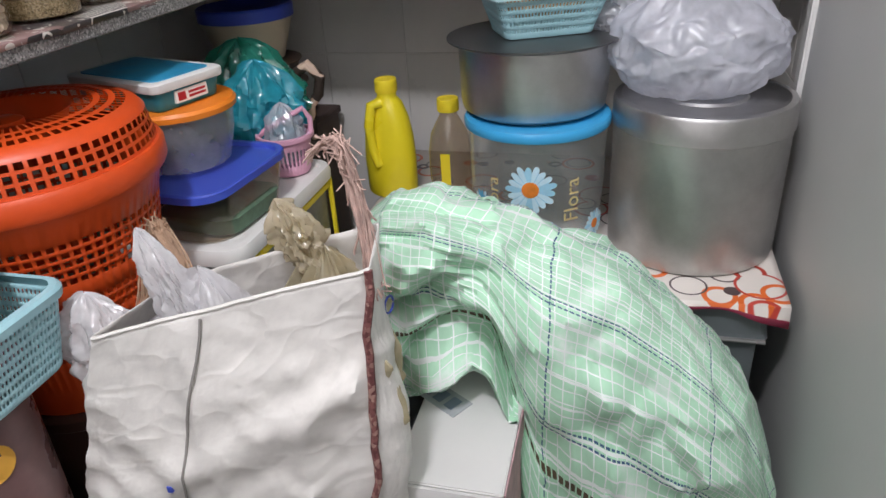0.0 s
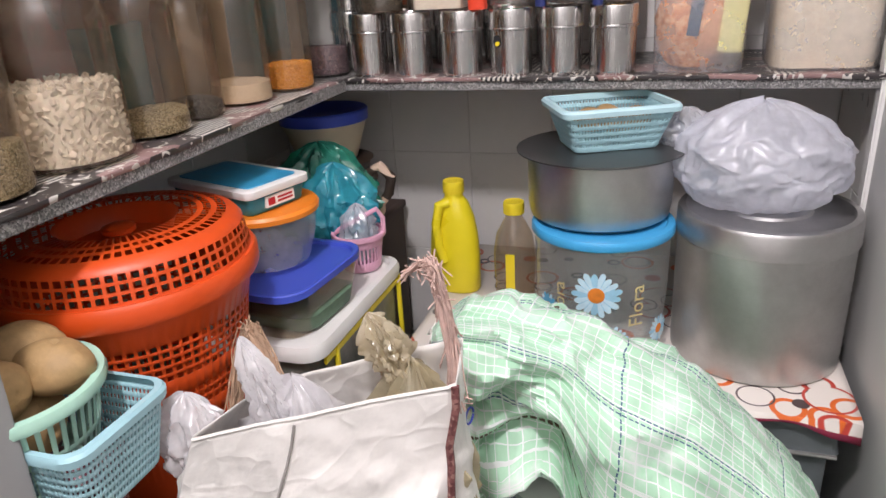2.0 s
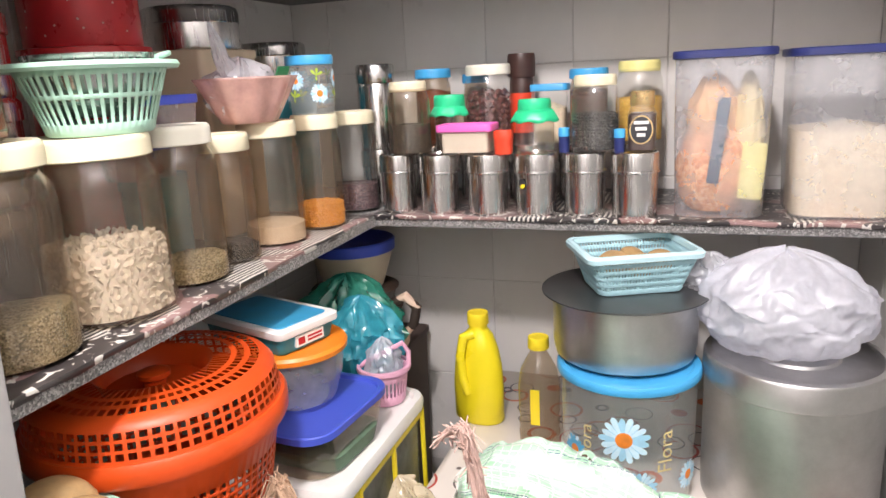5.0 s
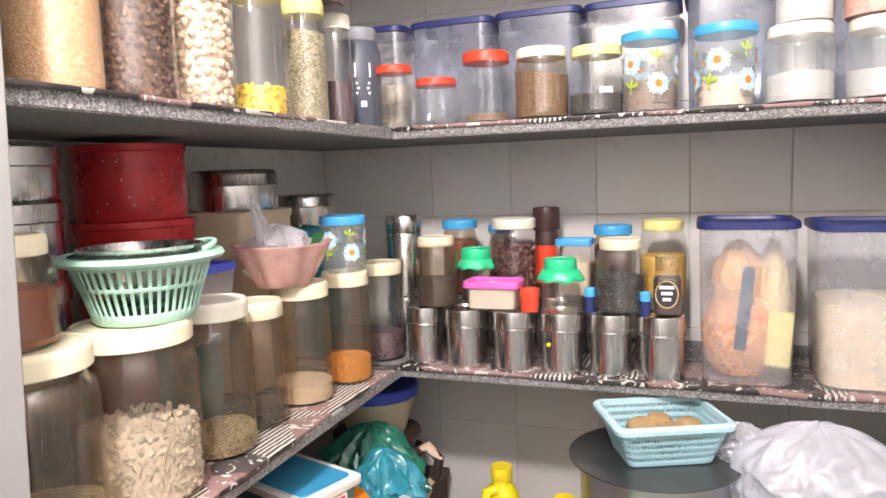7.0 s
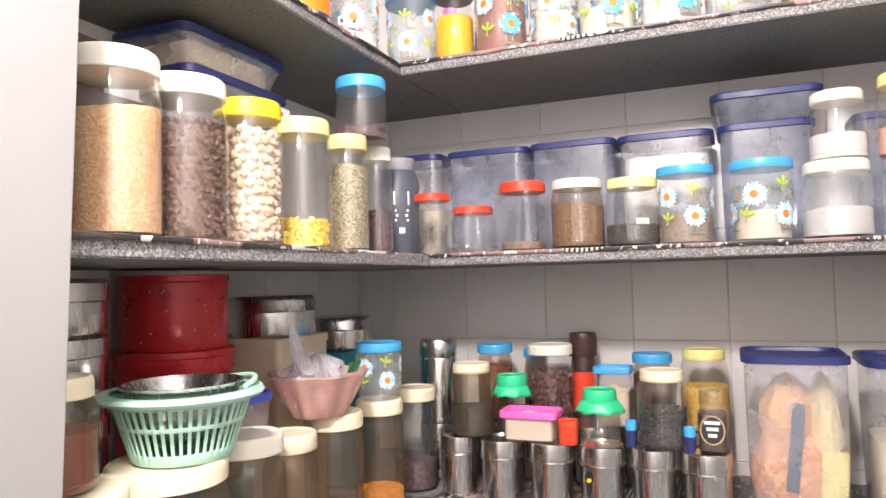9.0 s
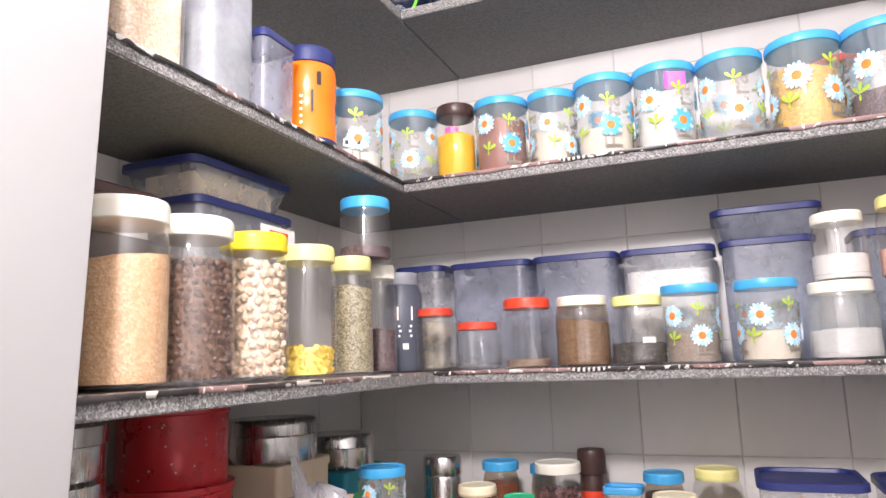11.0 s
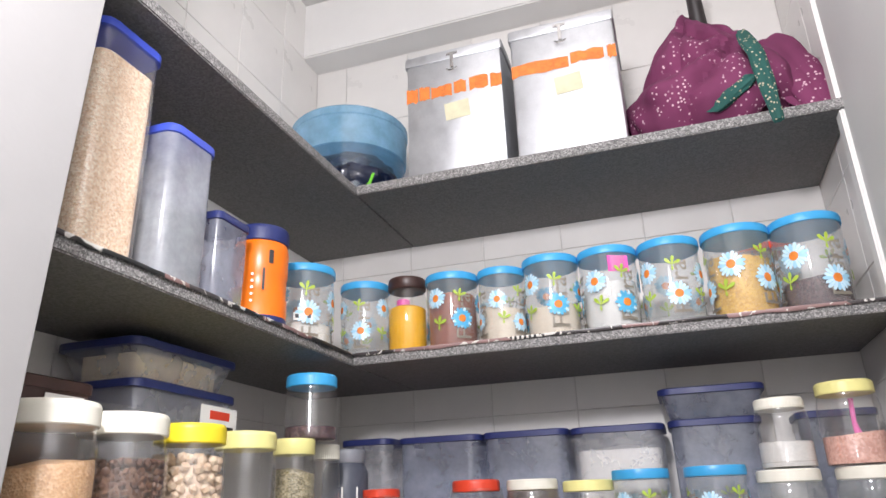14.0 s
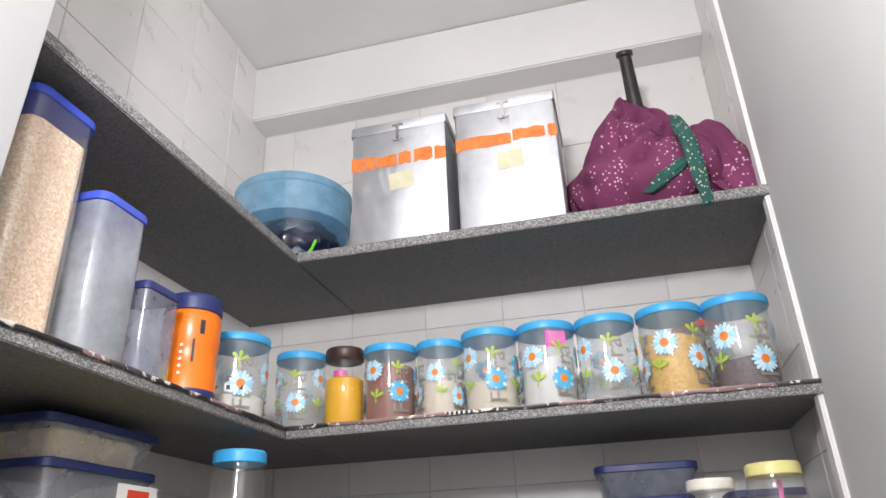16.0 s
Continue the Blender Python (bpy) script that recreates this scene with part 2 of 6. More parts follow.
def daisy(bm, x, z, r, blue=False, y=-0.0008):
    """A printed daisy: petals round a heart, one sheet, its petals in two tints."""
    n, per = 17, 6
    rings = []
    for k, rr in enumerate((0.12, 0.26, 0.32, 0.66, 1.0)):
        ring = []
        for i in range(n * per):
            a = 2 * math.pi * i / (n * per)
            f = i % per / per
            notch = math.sin(math.pi * (f if f > 0 else 0.02)) ** 0.4
            long = 1 - 0.12 * ((i // per) * 7 % 5) / 4
            q = r * rr * (1 if k < 3 else (long * (0.62 + 0.38 * notch) if k == 4 else 0.9 + 0.1 * notch))
            ring.append(bm.verts.new((x + q * math.cos(a), y - (0.0006 if k < 2 else 0), z + q * math.sin(a))))
        rings.append(ring)
    bm.faces.new(rings[0]).material_index = 2
    for k, (p, q) in enumerate(zip(rings, rings[1:])):
        for i in range(n * per):
            j = (i + 1) % (n * per)
            f = bm.faces.new((p[i], p[j], q[j], q[i]))
            petal = i // per
            edge_line = petal % 4 == 0 or i % per == 0
            f.material_index = 2 if k < 2 else (1 if blue and (k == 2 or petal % 3) else (4 if edge_line else 0))


def leaves(bm, x, z, r, y=-0.0008):
    """Three printed leaves on one stalk, one sheet."""
    vs = []
    for i in range(60):
        a = 2 * math.pi * i / 60
        q = r * (0.06 + 0.94 * max(max(0, 1 - ((a - c) / 0.38) ** 2) ** 0.6 for c in (0.5, 1.4, 2.3, 4.7)) * (0.6 if a > 3 else 1))
        vs.append(bm.verts.new((x + q * math.cos(a), y, z + q * math.sin(a))))
    bm.faces.new(vs).material_index = 3


def lettering(text, size):
    """A flat bmesh of the words in x, z, centred."""
    cu = bpy.data.curves.new("words", "FONT")
    cu.body, cu.size, cu.align_x, cu.align_y, cu.resolution_u = text, size, "CENTER", "CENTER", 2
    ob = new("words", cu)
    bpy.context.view_layer.update()
    me = ob.evaluated_get(bpy.context.evaluated_depsgraph_get()).to_mesh()
    bm = bmesh.new()
    bm.from_mesh(me)
    bpy.data.objects.remove(ob)
    bpy.data.curves.remove(cu)
    for v in bm.verts:
        v.co = (v.co.x, 0, v.co.y)
    return bm


def moved(bm, m):
    bmesh.ops.transform(bm, matrix=m, verts=bm.verts)
    return bm


ICO = bmesh.new()
bmesh.ops.create_icosphere(ICO, subdivisions=1, radius=1.0)
ICO.verts.ensure_lookup_table()
ICO_V = [tuple(v.co) for v in ICO.verts]
ICO_F = [tuple(v.index for v in f.verts) for f in ICO.faces]
ICO.free()


def grains(spots, size, flat=1.0, jitter=0.25, seed=1):
    """Many small pebbles at the given spots, as one mesh."""
    rnd = random.Random(seed)
    vs, fs = [], []
    for p in spots:
        e = Euler((rnd.uniform(0, 6), rnd.uniform(0, 6), rnd.uniform(0, 6))).to_matrix()
        s = size * rnd.uniform(1 - jitter, 1 + jitter)
        o = len(vs)
        for v in ICO_V:
            q = e @ Vector((v[0] * s, v[1] * s * rnd.uniform(0.85, 1), v[2] * s * flat))
            vs.append((p[0] + q[0], p[1] + q[1], p[2] + q[2]))
        fs += [tuple(o + i for i in f) for f in ICO_F]
    me = bpy.data.meshes.new("grains")
    me.from_pydata(vs, [], fs)
    bm = bmesh.new()
    bm.from_mesh(me)
    bpy.data.meshes.remove(me)
    return bm


def drum_spots(r, z0, z1, step, seed=1):
    """Spots over the side and top of a cylinder."""
    rnd = random.Random(seed)
    out = []
    z = z0
    k = 0
    while z < z1:
        n = max(6, int(2 * math.pi * r / step))
        for i in range(n):
            a = 2 * math.pi * (i + 0.5 * (k % 2) + rnd.uniform(-0.25, 0.25)) / n
            q = r - rnd.uniform(0, step * 0.35)
            out.append((q * math.cos(a), q * math.sin(a), z + rnd.uniform(-0.2, 0.2) * step))
        z += step * 0.82
        k += 1
    for i in range(int(3.2 * (r / step) ** 2)):
        a, q = rnd.uniform(0, 6.28), r * math.sqrt(rnd.random()) * 0.95
        out.append((q * math.cos(a), q * math.sin(a), z1 - step * 0.3 + rnd.uniform(0, 0.5) * step))
    return out


def lattice(profile, cells, bands, seg_ring, web=0.38, thick=0.002):
    """A basket skin. profile: rings as functions of a count; bands: index of the row gaps that are pierced, cells holes round."""
    bm = bmesh.new()
    rows = []
    for ring in profile:
        rows.append([bm.verts.new(p) for p in ring])
    n = len(rows[0])
    for k, (a, b) in enumerate(zip(rows, rows[1:])):
        for i in range(n):
            if k in bands and i % 2 == 0:
                continue
            bm.faces.new((a[i], a[(i + 1) % n], b[(i + 1) % n], b[i]))
    bm.faces.new(rows[0][::-1])
    return bm


def pierced_circle(r, z, cells, web, sy=1.0):
    """A ring whose points alternate hole and web."""
    out = []
    for i in range(cells):
        for f in (0.0, 1 - web):
            a = 2 * math.pi * (i + f) / cells
            out.append((r * math.cos(a), sy * r * math.sin(a), z))
    return out


def pierced_rect(a, b, c, z, cells, web):
    """A rounded rectangle sampled by length, its points alternating hole and web."""
    base = rrect(a, b, c, z, 6)
    ds = [0.0]
    for p, q in zip(base, base[1:] + base[:1]):
        ds.append(ds[-1] + math.dist(p, q))
    out = []
    for i in range(cells):
        for f in (0.0, 1 - web):
            d = ds[-1] * (i + f) / cells
            k = max(j for j in range(len(base)) if ds[j] <= d)
            u = (d - ds[k]) / max(1e-9, ds[k + 1] - ds[k])
            p, q = base[k], base[(k + 1) % len(base)]
            out.append((p[0] + u * (q[0] - p[0]), p[1] + u * (q[1] - p[1]), z))
    return out


def thicken(ob, t):
    md = ob.modifiers.new("thickness", "SOLIDIFY")
    md.thickness, md.offset = t, -1
    return ob


def tube_mesh(points, r, seg=8, bm=None, closed=False):
    """A round bar along points."""
    bm = bm or bmesh.new()
    pts = [Vector(p) for p in points]
    rings = []
    side = None
    for i, p in enumerate(pts):
        d = (pts[min(i + 1, len(pts) - 1)] - pts[max(i - 1, 0)]).normalized()
        if side is None:
            side = d.cross(Vector((0, 0, 1)) if abs(d.z) < 0.9 else Vector((1, 0, 0))).normalized()
        side = (side - d * side.dot(d)).normalized()
        up = d.cross(side)
        rr = r[i] if isinstance(r, (list, tuple)) else r
        rings.append([tuple(p + side * rr * math.cos(2 * math.pi * k / seg) + up * rr * math.sin(2 * math.pi * k / seg)) for k in range(seg)])
    return loft(rings, bm=bm)


def crumpled(rx, ry, h, seed, folds=9, amp=0.16, rows=26, seg=64, top=0.3, knot=False):
    """A soft bag: a lofted bulb with sharp creases, its foot flat on z = 0."""
    rings = []
    for k in range(rows + 1):
        u = k / rows
        w = max(0.02, math.sin(math.pi * min(1, 0.12 + 0.88 * u)) ** 0.55) if not knot else max(0.04, (1 - u) ** 0.5 * (0.75 + 0.5 * min(1, 4 * u)) / 1.25 + (0.06 if u > 0.93 else 0))
        ring = []
        for i in range(seg):
            a = 2 * math.pi * i / seg
            d = Vector((math.cos(a) * 1.3, math.sin(a) * 1.3, u * 2.2 + seed))
            f = 1 + amp * (abs(noise.noise(d * 1.6)) * 1.6 - 0.45) + amp * 0.8 * (abs(noise.noise(d * 4.1 + Vector((3, 1, 7)))) - 0.2) + amp * 0.45 * math.sin(folds * a + 5 * noise.noise(d)) * u
            f += amp * (0.3 * max(0, 1 - 6 * abs(noise.noise(d * 1.3 + Vector((9, 4, 2))))) + 0.22 * max(0, 1 - 5 * abs(noise.noise(d * 2.7 + Vector((1, 8, 5))))) - 0.12)
            ring.append((rx * w * f * math.cos(a), ry * w * f * math.sin(a), h * u + (0 if k == 0 else h * 0.06 * noise.noise(d * 2.3))))
        rings.append(ring)
    bm = loft(rings)
    for v in bm.verts:
        v.co.z = max(v.co.z, 0)
    return bm

# ---- the pantry: walls, floor, ceiling, shelves ----
LEFT, RIGHT, BACK, FRONT, CEIL = -0.353, 0.962, 0.355, -2.5, 3.02
JAMB = -0.875                    # the near end of the left-hand shelves
S1, S2, S3, S4 = 0.942, 1.428, 1.822, 2.209


def setting(name, bm, material, label):
    return tagged(part(name, bm, material, smooth=False), label, name.split("_")[0], kind="structure")


floor = setting("floor", slab(LEFT - 0.17, FRONT - 0.1, -0.08, RIGHT + 0.2, BACK + 0.2, 0.0), FLOOR, "brown-grey floor of the pantry and kitchen")
ceiling = setting("ceiling", slab(LEFT - 0.17, FRONT - 0.1, CEIL, RIGHT + 0.2, BACK + 0.2, CEIL + 0.1), PLASTER, "white plastered ceiling")
wall_back = setting("wall_back", slab(LEFT - 0.15, BACK + 0.003, 0, RIGHT + 0.15, BACK + 0.158, CEIL), GROUT, "back wall with pale glazed tiles and grey joints")
wall_left = setting("wall_left", slab(LEFT - 0.158, JAMB, 0, LEFT - 0.003, BACK + 0.003, CEIL), GROUT, "left wall of the niche with pale glazed tiles")
wall_right = setting("wall_right", slab(RIGHT + 0.003, 0.03, 0, RIGHT + 0.158, BACK + 0.003, CEIL), GROUT, "tiled right side of the shelf niche")
wall_side = setting("wall_side", slab(RIGHT - 0.012, FRONT, 0, RIGHT + 0.15, 0.03, CEIL), GREY_WALL, "plain pale grey painted side wall")
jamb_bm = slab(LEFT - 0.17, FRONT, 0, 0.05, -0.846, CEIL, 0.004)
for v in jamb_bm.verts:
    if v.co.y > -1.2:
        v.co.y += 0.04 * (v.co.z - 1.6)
# white wall end; its grey colour stands in for weaker lamp light
wall_jamb = setting("wall_jamb", jamb_bm, JAMB_DIMMED, "white painted wall end beside the shelves, colour darkened against lamp glare")
wall_behind = setting("wall_behind", slab(LEFT - 0.17, FRONT - 0.12, 0, RIGHT + 0.15, FRONT, CEIL), KITCHEN, "plain pale wall behind the camera")
trim = setting("trim", slab(RIGHT - 0.02, -0.004, 0, RIGHT + 0.008, 0.0305, CEIL, 0.003), WHITE, "narrow white edge strip beside the niche")
beam = setting("beam", slab(LEFT - 0.006, 0.265, 2.82, RIGHT + 0.006, BACK + 0.006, CEIL - 0.002, 0.004), PLASTER, "white plastered beam under the ceiling")

COLS = [-0.048 + 0.2035 * k for k in range(-1, 5)]
ROWS_Z = [0.0, 0.18, 0.44, 0.706, 0.97, 1.23, 1.475, 1.722, 1.92, 2.12, 2.37, 2.6, 2.818, 3.018]


def shelf_run(z, x0, y0, splay=0.0):
    """An L of two granite slabs that butt at the inner corner, with the raw underside."""
    t = thing("granite_shelf", 0, 0, z - 0.022, "grey speckled granite wall shelf, L-shaped, edge unpolished", "shelf", "granite shelves", kind="structure")
    for nm, a in (("side_slab", (LEFT - 0.004, max(JAMB, -0.846 + 0.04 * (z - 1.6)) + 0.001, x0, BACK + 0.004)), ("back_slab", (x0 + 0.0015, y0, RIGHT - 0.001, BACK + 0.004))):
        bm = slab(a[0], a[1], 0.0, a[2], a[3], 0.022, 0.002)
        for v in bm.verts:
            if nm == "side_slab" and v.co.x > x0 - 0.01 and v.co.y < 0:
                v.co.x += splay * min(1, -v.co.y / 0.9)
        for f in bm.faces:
            f.material_index = 1 if f.normal.z < -0.5 else 0
        part(nm, bm, [GRANITE, GRANITE_RAW], t, smooth=False)
    return t


def liner_material():
    m, t, b = graph("shelf_liner")
    co = t.nodes.new("ShaderNodeTexCoord")
    vo = node(t, "ShaderNodeTexVoronoi", Scale=13.0)
    sep = t.nodes.new("ShaderNodeSeparateColor")
    wv = node(t, "ShaderNodeTexWave", Scale=34.0, Distortion=1.5)
    nz = node(t, "ShaderNodeTexNoise", Scale=30.0, Detail=1.0, Distortion=2.5)
    for n in (vo, wv, nz):
        t.links.new(co.outputs["Object"], n.inputs["Vector"])
    t.links.new(vo.outputs["Color"], sep.inputs["Color"])
    base = ramp(t, sep.outputs[0], [(0.0, (0.26, 0.16, 0.15)), (0.4, (0.36, 0.23, 0.22)), (0.44, (0.04, 0.035, 0.035)), (1.0, (0.075, 0.065, 0.065))])
    marks = ramp(t, nz.outputs["Fac"], [(0.61, (0, 0, 0)), (0.625, (1, 1, 1))])
    bars = ramp(t, wv.outputs["Fac"], [(0.45, (0.03, 0.03, 0.03)), (0.55, (0.75, 0.72, 0.66))])
    pick = ramp(t, sep.outputs[1], [(0.82, (0, 0, 0)), (0.83, (1, 1, 1))])
    m1, m2 = t.nodes.new("ShaderNodeMixRGB"), t.nodes.new("ShaderNodeMixRGB")
    m1.inputs[2].default_value = (0.72, 0.69, 0.64, 1)
    t.links.new(marks, m1.inputs[0]), t.links.new(base, m1.inputs[1])
    t.links.new(pick, m2.inputs[0]), t.links.new(m1.outputs[0], m2.inputs[1]), t.links.new(bars, m2.inputs[2])
    t.links.new(m2.outputs[0], b.inputs["Base Color"])
    b.inputs["Roughness"].default_value = 0.35
    return m


LINER = liner_material()


def liner(z, x0, y0, seed, splay=0.0):
    """A printed plastic sheet on the shelf, its edge curling over a little."""
    t = thing("shelf_liner", 0, 0, z, "black, white and pink printed plastic shelf liner", "shelf liner", "shelf liners")

    def strip(p0, p1, inward, nm):
        bm = bmesh.new()
        n = 90
        rows = []
        for i in range(n + 1):
            u = i / n
            p = Vector(p0).lerp(Vector(p1), u)
            w = 0.0025 * noise.noise(Vector((u * 14, seed, 0)))
            lift = 0.0022 + 0.0022 * abs(noise.noise(Vector((u * 23, seed + 4, 0))))
            o = Vector(inward)
            rows.append([p + o * 0.3 + Vector((0, 0, 0.0008)), p + o * 0.03 + Vector((0, 0, 0.0012)), p + o * (0.004 + w) + Vector((0, 0, lift)), p - o * (0.0035 - w) + Vector((0, 0, lift * 0.6)), p - o * (0.0045 - w) + Vector((0, 0, -0.004 - 2 * abs(w)))])
        vs = [[bm.verts.new(q) for q in r] for r in rows]
        for a, b in zip(vs, vs[1:]):
            for k in range(4):
                bm.faces.new((a[k], a[k + 1], b[k + 1], b[k]))
        thicken(part(nm, bm, LINER, t), 0.0006)
    strip((x0 + splay, JAMB + 0.004, 0), (x0, 0, 0), (-1, 0, 0), "side_sheet")
    strip((x0 + 0.004, y0, 0.0004), (RIGHT - 0.004, y0, 0.0004), (0, 1, 0), "back_sheet")
    return t


shelf_run(S1, 0.0, 0.0, 0.025)
shelf_run(S2, 0.004, 0.0, 0.025)
shelf_run(S3, -0.042, -0.012)
shelf_run(S4, -0.04, -0.01)
liner(S1, 0.0, 0.0, 1.3, 0.025)
liner(S2, 0.004, 0.0, 5.1, 0.025)
liner(S3, -0.042, -0.012, 8.7)
TOP = 0.0032                      # the liner's height over the slab

# ---- jars, canisters and tubs ----
def ribbed_lid(r, h, ribs=44):
    """A screw lid: ribbed skirt, rounded shoulder, slightly sunk top."""
    bm = bmesh.new()
    seg = ribs * 2
    rings = []
    for rr, z, k in ((r * 0.97, 0, 1), (r, h * 0.06, 1), (r, h * 0.72, 1), (r * 0.985, h * 0.88, 0), (r * 0.94, h, 0), (r * 0.86, h * 0.985, 0), (r * 0.84, h * 0.93, 0)):
        rings.append([((rr - (0.0009 if k and i % 2 else 0)) * math.cos(2 * math.pi * i / seg), (rr - (0.0009 if k and i % 2 else 0)) * math.sin(2 * math.pi * i / seg), z) for i in range(seg)])
    return loft(rings, bm=bm)


def fill(kind, r, h, seed):
    """The contents of a jar: a mound, or single grains."""
    rnd = random.Random(seed)
    rings = []
    for u in (0.02, 0.15, 0.4, 0.7, 0.92):
        rings.append([(r * math.cos(a), r * math.sin(a), h * u) for a in (2 * math.pi * i / 40 for i in range(40))])
    tilt = rnd.uniform(-0.15, 0.15)
    for q in (0.97, 0.7, 0.35, 0.05):
        rings.append([(r * q * math.cos(a), r * q * math.sin(a), h * (0.95 + 0.05 * (1 - q)) + r * tilt * q * math.cos(a) + 0.05 * r * noise.noise(Vector((q * 5 * math.cos(a), q * 5 * math.sin(a), seed)))) for a in (2 * math.pi * i / 40 for i in range(40))])
    return loft(rings)


def food(name, stops, scale, rough=0.7, bump=0.5):
    return speckle(name, stops, scale, rough, bump, 30.0)


def beans_material(name, stops, rough=0.45):
    m, t, b = graph(name)
    geo = t.nodes.new("ShaderNodeNewGeometry")
    nz = node(t, "ShaderNodeTexNoise", Scale=160.0, Detail=3.0)
    co = t.nodes.new("ShaderNodeTexCoord")
    t.links.new(co.outputs["Object"], nz.inputs["Vector"])
    mx = t.nodes.new("ShaderNodeMixRGB")
    mx.blend_type, mx.inputs[0].default_value = "MULTIPLY", 0.15
    t.links.new(ramp(t, geo.outputs["Random Per Island"], stops), mx.inputs[1])
    t.links.new(nz.outputs["Color"], mx.inputs[2])
    t.links.new(mx.outputs[0], b.inputs["Base Color"])
    b.inputs["Roughness"].default_value = rough
    return m


RICE = food("puffed_rice", [(0.1, (0.5, 0.29, 0.14)), (0.5, (0.58, 0.36, 0.19)), (0.9, (0.68, 0.45, 0.27))], 360)
FLAKES = beans_material("flattened_rice", [(0.0, (0.74, 0.7, 0.62)), (1.0, (0.86, 0.84, 0.79))], 0.7)
BEANS = beans_material("brown_beans", [(0.0, (0.06, 0.025, 0.014)), (0.6, (0.13, 0.06, 0.034)), (1.0, (0.22, 0.12, 0.07))])
CHANA = beans_material("chickpeas", [(0.0, (0.6, 0.44, 0.3)), (0.5, (0.7, 0.54, 0.39)), (1.0, (0.8, 0.66, 0.52))])
PASTA = beans_material("pasta", [(0.0, (0.85, 0.55, 0.05)), (1.0, (0.93, 0.72, 0.14))])
MUNG = food("mung", [(0.1, (0.1, 0.085, 0.04)), (0.5, (0.3, 0.26, 0.15)), (0.9, (0.52, 0.46, 0.32))], 480)
PURPLE = food("dark_seeds", [(0.1, (0.02, 0.012, 0.015)), (0.6, (0.1, 0.05, 0.06)), (0.9, (0.22, 0.13, 0.13))], 380)
PEPPER = food("pepper", [(0.1, (0.008, 0.008, 0.008)), (0.7, (0.045, 0.04, 0.035)), (0.95, (0.2, 0.18, 0.15))], 420)
LENTIL = food("orange_lentils", [(0.1, (0.7, 0.27, 0.02)), (0.6, (0.88, 0.42, 0.05)), (0.95, (0.95, 0.58, 0.14))], 480)
SPLIT = food("split_gram", [(0.1, (0.74, 0.5, 0.31)), (0.5, (0.9, 0.68, 0.47)), (0.9, (0.97, 0.85, 0.66))], 340)
SUGAR = food("sugar", [(0.1, (0.7, 0.66, 0.58)), (0.9, (0.9, 0.88, 0.84))], 900, 0.6, 0.2)
SEMOLINA = food("semolina", [(0.1, (0.62, 0.52, 0.4)), (0.9, (0.8, 0.72, 0.6))], 900, 0.8, 0.2)
BROWNSEED = food("brown_seed", [(0.1, (0.14, 0.085, 0.05)), (0.5, (0.27, 0.18, 0.12)), (0.95, (0.45, 0.33, 0.24))], 520)
TURMERIC = food("turmeric", [(0.1, (0.8, 0.4, 0.0)), (0.9, (0.92, 0.53, 0.02))], 700, 0.8, 0.15)
CHILLI = food("chilli_powder", [(0.1, (0.2, 0.045, 0.02)), (0.9, (0.34, 0.1, 0.05))], 700, 0.8, 0.2)
SALT = food("salt", [(0.1, (0.6, 0.59, 0.57)), (0.9, (0.78, 0.77, 0.75))], 700, 0.6, 0.15)
GREY_SALT = food("grey_salt", [(0.1, (0.42, 0.41, 0.39)), (0.9, (0.6, 0.59, 0.57))], 700, 0.6, 0.15)
DAL_GREY = food("grey_millet", [(0.1, (0.16, 0.17, 0.16)), (0.6, (0.35, 0.36, 0.34)), (0.95, (0.55, 0.54, 0.5))], 300)
FLOUR = food("flour", [(0.1, (0.68, 0.56, 0.4)), (0.9, (0.82, 0.72, 0.54))], 300, 0.85, 0.2)
SNACK = food("yellow_snack", [(0.1, (0.6, 0.33, 0.05)), (0.9, (0.85, 0.55, 0.12))], 260)
PLUM = food("dates", [(0.1, (0.05, 0.012, 0.015)), (0.9, (0.18, 0.06, 0.05))], 130, 0.4, 0.6)
PINKISH = food("pink_salt", [(0.1, (0.6, 0.3, 0.24)), (0.9, (0.82, 0.52, 0.44))], 240)


def round_jar(x, y, z, r, h, lid, label, body=JAR, lid_h=0.02, lid_r=0.86, neck=0.86, content=None, level=0.4, pebble=0.0, flat=1.0, name="storage_jar", group="", square=False, seed=0, category="jar"):
    """A see-through jar with shoulder, neck, screw lid and what is in it. z is what it stands on; h with the lid."""
    t = thing(name, x, y, z, label, category, group, turn=seed * 37 % 360)
    hb = h - lid_h * 0.75
    pr = [(r * 0.86, 0), (r * 0.97, 0.004), (r, 0.012), (r, hb * 0.1), (r * 0.985, hb * 0.12), (r * 0.985, hb * 0.78), (r * 0.97, hb * 0.83), (r * 0.93, hb * 0.89), (r * neck, hb * 0.94), (r * neck, hb)]
    if square:
        bm = loft([rrect(q * 0.94, q * 0.94, q * 0.45, zz, 6) for q, zz in pr], True, False)
    else:
        bm = lathe(pr, 40, True, False)
    part("jar_body", bm, body, t)
    if content is not None:
        ri, hc = r * (0.86 if square else 0.955), hb * level
        if pebble:
            part("filling", moved(grains(drum_spots(ri - pebble * 0.8, 0.006 + pebble, hc, pebble * 1.95, seed + 1), pebble, flat, 0.12, seed), Matrix()), content, t, "")
            part("filling_core", moved(fill(0, ri - pebble * 1.3, hc * 0.94, seed), Matrix.Translation((0, 0, 0.004))), content, t)
        else:
            bm = fill(0, ri, hc, seed)
            part("filling", moved(bm, Matrix.Translation((0, 0, 0.003))), content, t)
    lb = ribbed_lid(r * lid_r, lid_h)
    part("lid", moved(lb, Matrix.Translation((0, 0, h - lid_h))), lid, t)
    return t


